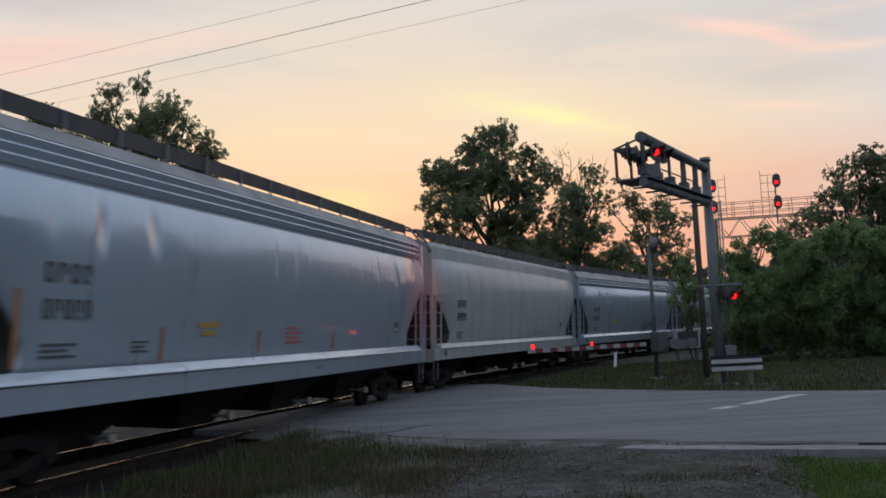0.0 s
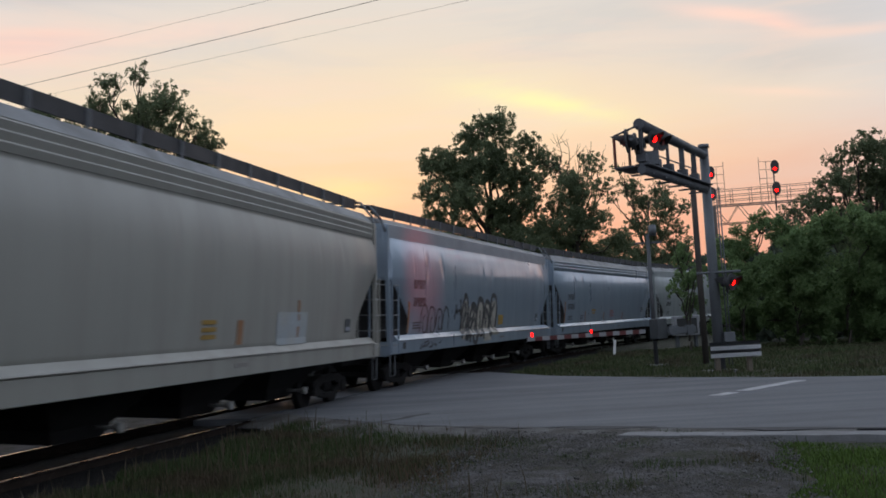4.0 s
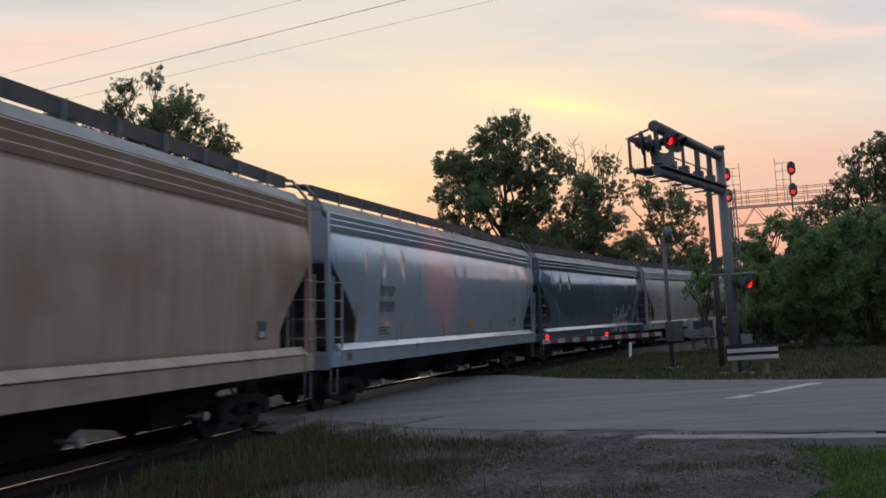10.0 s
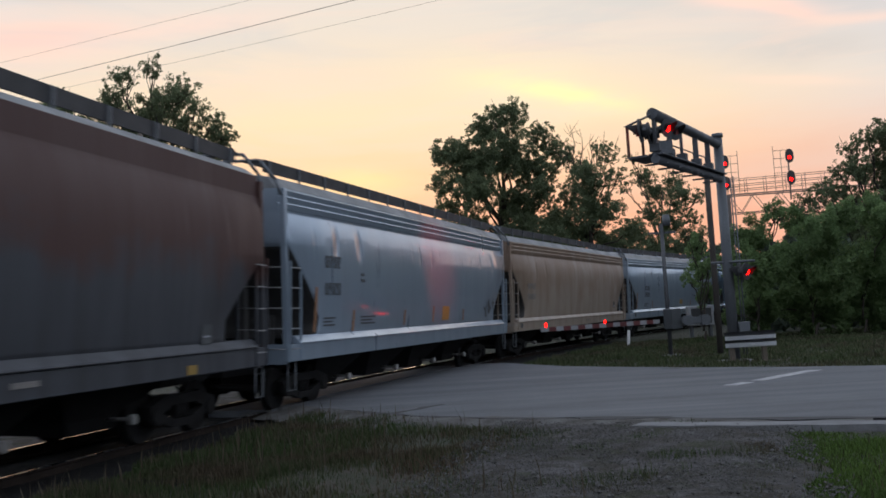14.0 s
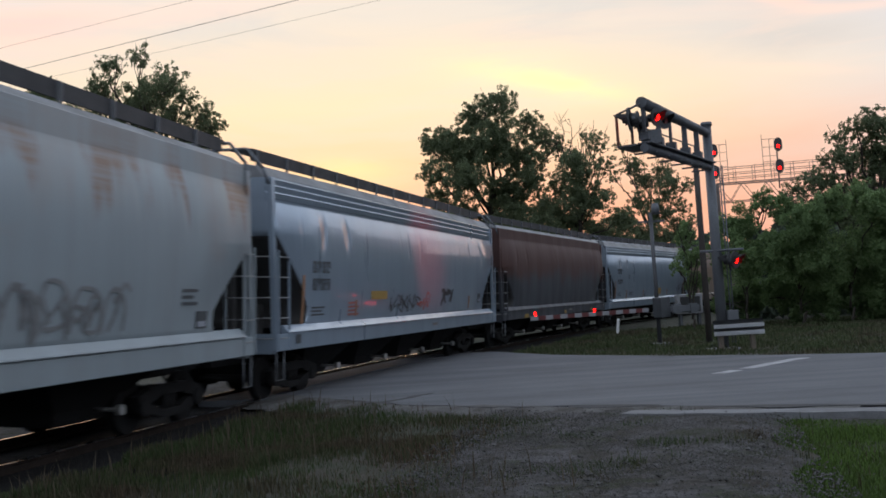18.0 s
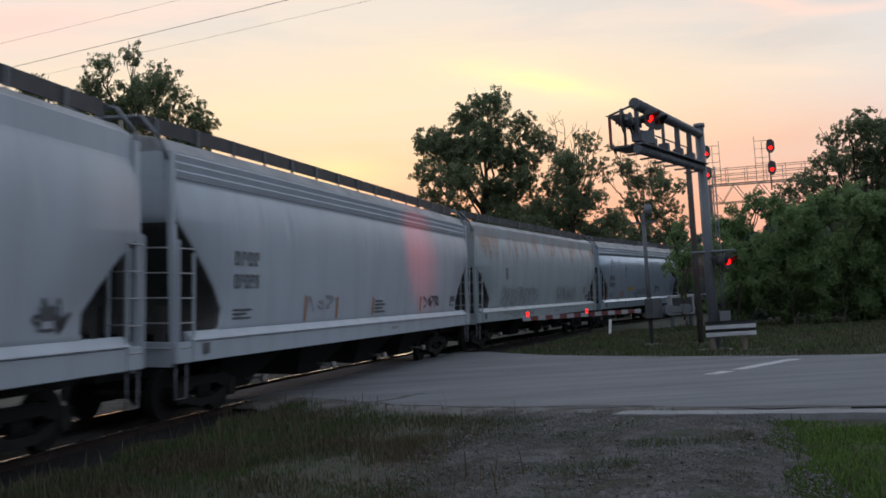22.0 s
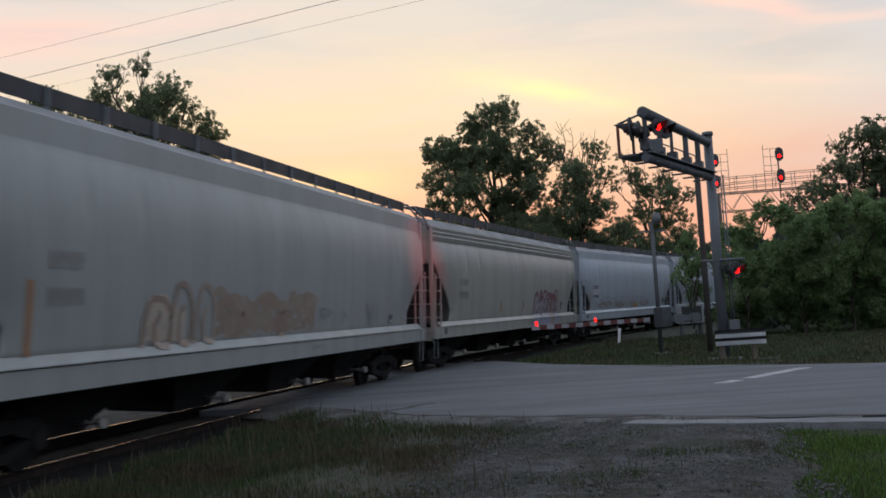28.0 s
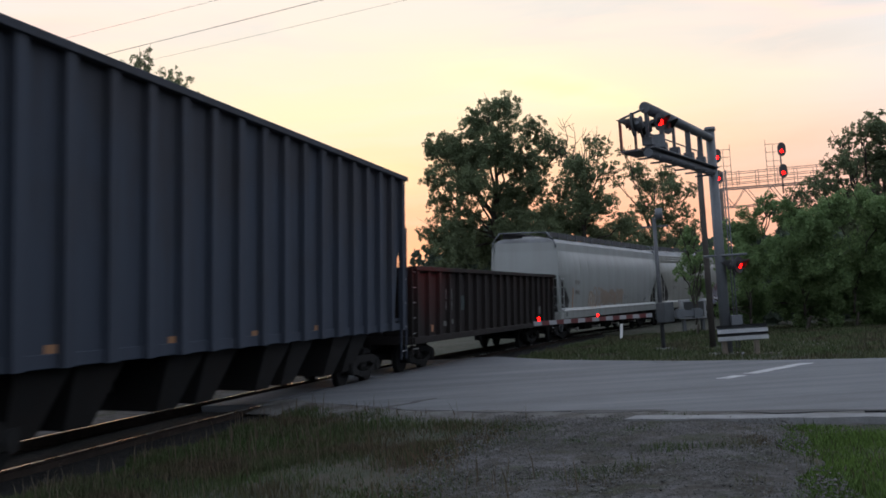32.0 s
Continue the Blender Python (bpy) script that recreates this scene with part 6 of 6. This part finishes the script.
def dirt_shoulder():
    """Dirt washed over the ragged near edge of the asphalt."""
    bm = bmesh.new()
    rows = []
    line = [Vector(p) for p in ROAD_NEAR[:5]]
    for a, b in zip(line, line[1:]):
        d = (b - a).normalized()
        out = Vector((d.y, -d.x))
        n = int((b - a).length / .18)
        for i in range(n):
            p = a.lerp(b, i / n)
            k = noise.noise((p.x * 1.6, p.y * 1.6, 0)) + .6 * noise.noise((p.x * 5, p.y * 5, 2))
            row = []
            for off, z in ((-.12 - .22 * k, .003), (.1, .012), (.45, -.03), (1.1 + .3 * k, -.12)):
                q = p + out * off
                row.append(bm.verts.new((q.x, q.y, z + .012 * noise.noise((q.x * 3, q.y * 3, 5)) * (off > 0))))
            rows.append(row)
    for r, q in zip(rows, rows[1:]):
        for k in range(3):
            bm.faces.new((r[k], q[k], q[k + 1], r[k + 1])).smooth = True
    tagged(new("road_shoulder", mesh_of("road_shoulder", bm, SHOULDER)), "dirt and fine gravel washed over the road edge", "road shoulder", kind="structure")


SHOULDER = surface("grey_brown_shoulder_dirt", (.105, .10, .096), .95, 0, (.04, .034, .028), 1.0, 1.9, 30, .9, bump_dist=.025)
dirt_shoulder()


def crossing_panels():
    """Asphalt between and beyond the rails, and the road going on behind the train."""
    lo, hi = 19.2, 33.8
    left = [tuple(track_point(lo + (hi - lo) * i / 10, -.62, 0).xy) for i in range(11)]
    right = [tuple(track_point(lo + (hi - lo) * i / 10, .62, 0).xy) for i in range(11)]
    tagged(ribbon("crossing_panel", left, right, -.02, ASPHALT, 1), "asphalt panel between the rails", "crossing panel", kind="structure")
    left = [tuple(track_point(s, -.88, 0).xy) for s in (12, 16, 20, 26, 34)]
    right = [tuple(track_point(s, -5.5, 0).xy) for s in (14, 18, 22, 27, 34)]
    tagged(ribbon("far_road", left, right, -.01, GRAVEL, 4), "grey gravelled road on the far side of the train", "road", kind="structure")
    left = [tuple(track_point(s, .86, 0).xy) for s in (19.0, 22, 26, 30, 34.0)]
    right = [(-3.3, 20.5), (-2.4, 22.4), (-1.2, 26.2), (.2, 30.1), (1.5, 33.4)]
    tagged(ribbon("crossing_apron", left, right, -.012, ASPHALT, 2), "asphalt apron beside the near rail", "road", kind="structure")


crossing_panels()


# ---------------------------------------------------------------- crossing lamps and trackside things
def flasher(parent, at, facing, lit, hood_mat=BLACK, size=1.0):
    """One round crossing lamp: back disc, housing, lens and visor."""
    f = Vector(facing).normalized()
    m = Matrix.Translation(at) @ f.to_track_quat("Z", "Y").to_matrix().to_4x4()
    bm = bmesh.new()
    tube(bm, (0, 0, -.02), (0, 0, .02), .30 * size, n=20)
    tube(bm, (0, 0, -.22), (0, 0, -.02), .13 * size, .17 * size, n=14)
    bm.transform(m)
    disc = part("lamp_disc", bm, hood_mat, parent, "round black lamp background")
    bm = bmesh.new()
    tube(bm, (0, 0, .02), (0, 0, .05), .125 * size, .11 * size, n=18)
    bm.transform(m)
    part("lens", bm, RED_LIT if lit else RED_DARK, disc, "glowing red lens" if lit else "dark red lens")
    bm = bmesh.new()
    n = 12
    ring = []
    for z, r in ((.02, .17), (.34, .19)):
        ring.append([bm.verts.new((r * size * math.cos(a), r * size * math.sin(a), z * size * (.45 + .75 * max(0.0, math.sin(a)))))
                     for a in [radians(-30 + 240 * i / n) for i in range(n + 1)]])
    for i in range(n):
        bm.faces.new((ring[0][i], ring[0][i + 1], ring[1][i + 1], ring[1][i]))
    bmesh.ops.solidify(bm, geom=bm.faces[:], thickness=.008)
    bm.transform(m)
    part("visor", bm, hood_mat, disc)


def red_beam(at, facing, watts, spread=75):
    lamp = new("red_beam", bpy.data.lights.new("red_beam", "SPOT"))
    lamp.data.energy, lamp.data.color, lamp.data.spot_size, lamp.data.spot_blend = watts, (1.0, .04, .03), radians(spread), 1.0
    lamp.data.shadow_soft_size = .15
    lamp.matrix_world = look(at, Vector(at) + Vector(facing))
    return lamp


def cantilever_lamps():
    g = bpy.data.objects["signal_cantilever"]
    f1, f2 = Vector((.68, -.73, -.04)), Vector((-.93, .36, -.06))
    u = Vector((.5, .86, 0))
    for c, f, lits in (((5.2, 23.6, 5.70), f1, (True, False)), ((4.72, 23.0, 5.60), f2, (True, False))):
        c = Vector(c)
        for k, lit in zip((-.3, .3), lits):
            flasher(g, c + u * k + f * .14, f, lit, size=.7 if f is f1 else .95)
        bm = bmesh.new()
        tube(bm, c - u * .5, c + u * .5, .035, n=8)
        part("lamp_arm", bm, STEEL_GREY, g)
    bm = bmesh.new()
    tube(bm, (4.87, 23.3, 5.0), (4.87, 23.3, 6.0), .06, n=8)
    part("lamp_post", bm, STEEL_GREY, g)
    bm = bmesh.new()
    box(bm, (-.16, -.12, 5.1), (.16, .12, 5.42), Matrix.Translation((5.1, 23.4, 0)))
    part("junction_box", bm, STEEL_GREY, g, bevel=.01)
    # hand rail on the walkway
    base, tip = Vector((7.52, 27.74, 0)), Vector((4.75, 22.9, 0))
    d = (tip - base).normalized()
    side = Vector((d.y, -d.x, 0))
    for k in range(5):
        p = base.lerp(tip, .1 + k * .2) + side * .22
        bm = bmesh.new()
        beam(bm, p + Vector((0, 0, 5.05)), p + Vector((0, 0, 5.55)), .04, .04, d)
        part("rail_post", bm, STEEL_GREY, g)
    bm = bmesh.new()
    tube(bm, base.lerp(tip, .1) + side * .22 + Vector((0, 0, 5.55)), tip + side * .22 + Vector((0, 0, 5.52)), .02, n=6)
    part("hand_rail", bm, STEEL_GREY, g)
    # lamps lower on the mast
    m = Vector((7.52, 27.74, 0))
    bm = bmesh.new()
    tube(bm, (7.1, 27.85, 2.66), (8.15, 27.3, 2.64), .035, n=8)
    part("lamp_arm", bm, STEEL_GREY, g)
    flasher(g, (7.90, 27.32, 2.36), f1, True, size=.78)
    flasher(g, (7.84, 27.62, 2.36), f2, False)
    bm = bmesh.new()
    box(bm, (7.52 + .12, 27.5, .55), (7.52 + .42, 27.72, 1.0))
    part("junction_box", bm, STEEL_GREY, g, bevel=.01)
    bm = bmesh.new()
    box(bm, (7.52 - .42, 27.74 - .42, -.2), (7.52 + .42, 27.74 + .42, -.03))
    part("footing", bm, CONCRETE, g, bevel=.02)
    for k in range(2):
        bm = bmesh.new()
        tube(bm, (7.80 + .02 * k, 27.52 + k * .35, .1), (7.80 + .02 * k, 27.52 + k * .35, 5.0), .018, n=6)
        lad = part("ladder_rail", bm, STEEL_GREY, g)
    red_beam((4.3, 23.2, 5.62), (-4.75, 4.85, -2.4), 1150, 27)
    red_beam((5.35, 23.35, 5.66), f1, 60)


cantilever_lamps()


def gate_details():
    g = bpy.data.objects["crossing_gate"]
    for at, r in (((2.58, 29.8, 1.22), .042), ((4.51, 31.0, 1.21), .03)):
        bm = bmesh.new()
        tube(bm, (at[0], at[1], 1.13), (at[0], at[1], 1.2), .03, n=8)
        bmesh.ops.create_uvsphere(bm, u_segments=12, v_segments=8, radius=r, matrix=Matrix.Translation(at))
        part("gate_lamp", bm, RED_LIT, g, "glowing red gate lamp")
    m = Matrix.Translation((6.85, 32.25, 0)) @ Matrix.Rotation(radians(30), 4, "Z")
    bm = bmesh.new()
    box(bm, (-.2, -.2, .8), (.22, .2, 1.45), m)
    part("gate_machine", bm, surface("dark_grey_machine_paint", (.06, .065, .07), .6), g, "dark grey gate machine housing", .02)
    for y in (-.38, .38):
        bm = bmesh.new()
        box(bm, (.1, y - .03, .95), (1.25, y + .03, 1.15), m)
        box(bm, (.85, y - .06, .88), (1.15, y + .06, 1.2), m)
        part("counterweight", bm, STEEL_GREY, g)
    bm = bmesh.new()
    beam(bm, (6.35, 32.6, 3.93), (7.2, 32.4, 3.92), .06, .06)
    part("lamp_arm", bm, STEEL_GREY, g)
    bm = bmesh.new()
    tube(bm, (6.93, 32.45, 4.15), (6.93, 32.45, 4.5), .14, .11, 12)
    part("bell", bm, STEEL_GREY, g)
    bm = bmesh.new()
    box(bm, (6.5, 32.1, -.2), (7.2, 32.8, -.02))
    part("footing", bm, CONCRETE, g, bevel=.02)


gate_details()


def guard_rail():
    g = thing("guard_rail", "short guard rail with painted-on light and shade bands before the signal mast", "guard rail")
    a, b = Vector((7.08, 27.05, 0)), Vector((8.42, 27.0, 0))
    # two tones paint in the sky-lit and the shaded faces of the beam
    dark = surface("shaded_beam_sheet", (.06, .062, .068), .6, .2, (.1, .1, .1), .5, 4, 40, .1)
    white = surface("skylit_beam_sheet", (.62, .63, .65), .5, 0, (.45, .45, .47), .4, 3, 40, .1)
    # corrugated beam, strip by strip from its foot
    for prof, mat, name in (([(.09, .33), (.11, .35), (.105, .45)], white, "lit_band"), ([(.105, .45), (.02, .48), (.02, .5), (.105, .53)], dark, "rail_trough"),
                            ([(.105, .53), (.11, .55), (.105, .64)], white, "lit_band"), ([(.105, .64), (.02, .67), (.03, .72), (.06, .75)], dark, "rail_top")):
        bm = bmesh.new()
        rows = [[bm.verts.new((p.x, p.y - o, z)) for o, z in prof] for p in (a, b)]
        for i in range(len(prof) - 1):
            bm.faces.new((rows[0][i], rows[1][i], rows[1][i + 1], rows[0][i + 1]))
        bmesh.ops.solidify(bm, geom=bm.faces[:], thickness=.006)
        part(name, bm, mat, g)
    for x in (7.3, 8.15):
        bm = bmesh.new()
        box(bm, (x - .06, 27.06, -.25), (x + .06, 27.2, .7))
        part("post", bm, POLE_WOOD, g, bevel=.01)


guard_rail()


def pole(name, label, base, top, r0, r1, material, category="pole"):
    g = thing(name, label, category)
    bm = bmesh.new()
    tube(bm, (base[0], base[1], -.25), (base[0], base[1], top), r0, r1, 12)
    part("shaft", bm, material, g)
    return g


pole("wooden_pole", "dark weathered wooden pole behind the signal mast", (8.23, 31.96), 5.75, .10, .09, surface("dark_pole_wood", (.05, .042, .036), .9))
lamp_pole = pole("street_lamp", "weathered wooden pole with a lit street lamp", (-15.7, 50.6), 12.0, .16, .12, POLE_WOOD, "street lamp")
bm = bmesh.new()
tube(bm, (-15.7, 50.6, 10.9), (-17.0, 49.25, 10.85), .035, n=8)
part("arm", bm, STEEL_GREY, lamp_pole)
bm = bmesh.new()
box(bm, (-17.35, 48.9, 10.72), (-16.95, 49.3, 10.9))
part("head", bm, STEEL_GREY, lamp_pole, bevel=.03)
bm = bmesh.new()
bmesh.ops.create_uvsphere(bm, u_segments=14, v_segments=10, radius=.17, matrix=Matrix.Translation((-17.2, 49.05, 10.58)))
part("bulb", bm, lamp_glow("warm_street_lamp_glow", (1.0, .70, .24), 2.4), lamp_pole, "glowing warm lamp globe")

marker = thing("marker_post", "short white marker post in the trackside grass", "post")
bm = bmesh.new()
box(bm, (7.2, 43.37, -.2), (7.31, 43.43, .6), Matrix.Translation((7.25, 43.4, 0)) @ Matrix.Rotation(radians(5), 4, "Y") @ Matrix.Translation((-7.25, -43.4, 0)))
part("board", bm, surface("white_post_paint", (.75, .75, .74), .6), marker)

cabinet = thing("equipment_cabinet", "white trackside cabinet with a dark door on a stand", "cabinet")
bm = bmesh.new()
box(bm, (11.1, 48.5, .5), (12.3, 49.1, 1.45))
part("body", bm, surface("white_cabinet_paint", (.32, .32, .33), .5), cabinet, bevel=.02)
bm = bmesh.new()
box(bm, (11.22, 48.47, .6), (12.18, 48.5, 1.33))
part("door", bm, BLACK, cabinet)
for x in (11.25, 12.15):
    bm = bmesh.new()
    box(bm, (x - .06, 48.6, -.2), (x + .06, 49.0, .5))
    part("leg", bm, STEEL_GREY, cabinet)


# ---------------------------------------------------------------- signal bridge
def signal_bridge():
    g = thing("signal_bridge", "latticed steel signal bridge with red signals over the tracks", "signal bridge")
    a, b = Vector((17.3, 62.6, 0)), Vector((26.5, 61.3, 0))
    d = (b - a).normalized()
    n = Vector((-d.y, d.x, 0))
    STEEL = surface("rust_tinged_bridge_steel", (.2, .165, .15), .7, .2, (.12, .095, .08), .6, 1, 30, .1)
    L = (b - a).length
    for off in (-.5, .5):
        for z, w in ((8.15, .07), (7.0, .05)):
            bm = bmesh.new()
            beam(bm, a + n * off + Vector((0, 0, z)), b + n * off + Vector((0, 0, z)), w, w)
            part("chord", bm, STEEL, g)
        k = 12
        for i in range(k):
            p, q = a + d * (L * i / k) + n * off, a + d * (L * (i + 1) / k) + n * off
            bm = bmesh.new()
            if i % 2:
                beam(bm, p + Vector((0, 0, 7.0)), q + Vector((0, 0, 8.15)), .035, .035)
            else:
                beam(bm, p + Vector((0, 0, 8.15)), q + Vector((0, 0, 7.0)), .035, .035)
            part("brace", bm, STEEL, g)
        for z in (8.45, 8.75, 9.1):
            bm = bmesh.new()
            tube(bm, a + n * off + Vector((0, 0, z)), b + n * off + Vector((0, 0, z + .12)), .018, n=6)
            part("hand_rail", bm, STEEL, g)
        for i in range(9):
            p = a + d * (L * i / 8) + n * off
            bm = bmesh.new()
            tube(bm, p + Vector((0, 0, 8.15)), p + Vector((0, 0, 9.2)), .018, n=6)
            part("rail_post", bm, STEEL, g)
    for p in (a, b):
        for off in (-.5, .5):
            bm = bmesh.new()
            beam(bm, p + n * off + Vector((0, 0, -.2)), p + n * off + Vector((0, 0, 8.15)), .18, .18)
            part("leg", bm, STEEL, g)
    for x, y in ((21.0, 61.5), (17.3, 62.6)):
        for z in (10.3, 8.95):
            bm = bmesh.new()
            m = Matrix.Translation((x, y, z)) @ Vector((-x, -y, 0)).to_track_quat("Z", "Y").to_matrix().to_4x4()
            ring = [bm.verts.new((.25 * math.cos(t), .34 * math.sin(t) + (.09 if math.sin(t) > 0 else -.09), 0)) for t in [math.tau * i / 20 for i in range(20)]]
            f = bm.faces.new(ring)
            ext = bmesh.ops.extrude_face_region(bm, geom=[f])
            for v in ext["geom"]:
                if isinstance(v, bmesh.types.BMVert):
                    v.co.z -= .1
            tube(bm, (0, 0, -.35), (0, 0, -.1), .15, n=12)
            bm.transform(m)
            head = part("signal_head", bm, BLACK, g, "black oval signal head")
            bm = bmesh.new()
            tube(bm, (0, -.12, 0), (0, -.12, .05), .1, n=16)
            bm.transform(m)
            part("lens", bm, RED_LIT, head, "glowing red lens")
        bm = bmesh.new()
        tube(bm, (x, y + .3, 7.6), (x, y + .3, 10.6), .05, n=8)
        part("signal_mast", bm, STEEL, g)
        sg = -1 if x > 20 else 1
        for dx in (-.9 * -sg, -.45 * -sg):
            bm = bmesh.new()
            tube(bm, (x + dx, y + .3, 8.15), (x + dx, y + .3, 11.0 if abs(dx) > .6 else 10.7), .018, n=6)
            part("cage_post", bm, STEEL, g)
        for z in (8.7, 9.3, 9.65, 10.2, 10.7):
            bm = bmesh.new()
            tube(bm, (x + sg * .9, y + .3, z), (x + sg * .05, y + .3, z), .015, n=6)
            part("cage_rung", bm, STEEL, g)


signal_bridge()


# ---------------------------------------------------------------- overhead wires
def wires():
    wire = surface("dark_wire", (.03, .03, .032), .6)
    for name, p, q, r in (("power_line", (-13.8, 30.5), (-1.9, 24.0), .0075), ("power_line", (-12.4, 27.6), (-4.4, 23.5), .0036), ("power_line", (-14.5, 32.2), (.3, 24.4), .0036)):
        p, q = Vector(p), Vector(q)
        d = (q - p).normalized()
        ob = thing(name, "thin dark overhead wire along the road", "wire", group="overhead wires")
        bm = bmesh.new()
        pts = []
        for i in range(21):
            s = -60 + i * 7.0
            z = 9.5 + ((s - 8) / 70) ** 2 * 1.2
            c = p + d * s
            pts.append(Vector((c.x, c.y, z)))
        pipe(bm, pts, r, 5)
        part("strand", bm, wire, ob)


wires()


# ---------------------------------------------------------------- what moves
def motions():
    bank = Matrix.Rotation(radians(CANT), 4, "X")
    for car, at, reach in TRAIN:
        rows = []
        for i in range(0, 65):
            t = i * .5
            a, b = track_point(at + SPEED * t - reach, 0, 0), track_point(at + SPEED * t + reach, 0, 0)
            mid = (a + b) / 2
            rows.append((t, Matrix.Translation(mid) @ Matrix.Rotation(math.atan2(b.y - a.y, b.x - a.x), 4, "Z") @ bank))
        walk(car, rows)
    # the wheels roll while their car goes by
    step, turn = 2 / 30, SPEED * (2 / 30) / .42
    where = {car: at for car, at, reach in TRAIN}
    for w, car, dx, x in WHEELSETS:
        at = where[car] + x
        first = max(0, math.ceil((2 - at) / SPEED / step))
        last = min(479, math.floor((50 - at) / SPEED / step))
        still = Vector((dx, 0, .42))
        place = lambda a: Matrix.Translation(still) @ Matrix.Rotation(a, 4, "Y")
        if last - first < 2:
            walk(w, [(0, place(0)), (32, place(0))])
            continue
        rows = [] if first == 0 else [(0, place(0))]
        rows += [(i * step, place((i - first) * turn)) for i in range(first, last + 1)]
        if last * step < 31.9:
            rows.append((32, place((last - first) * turn)))
        walk(w, rows)


motions()
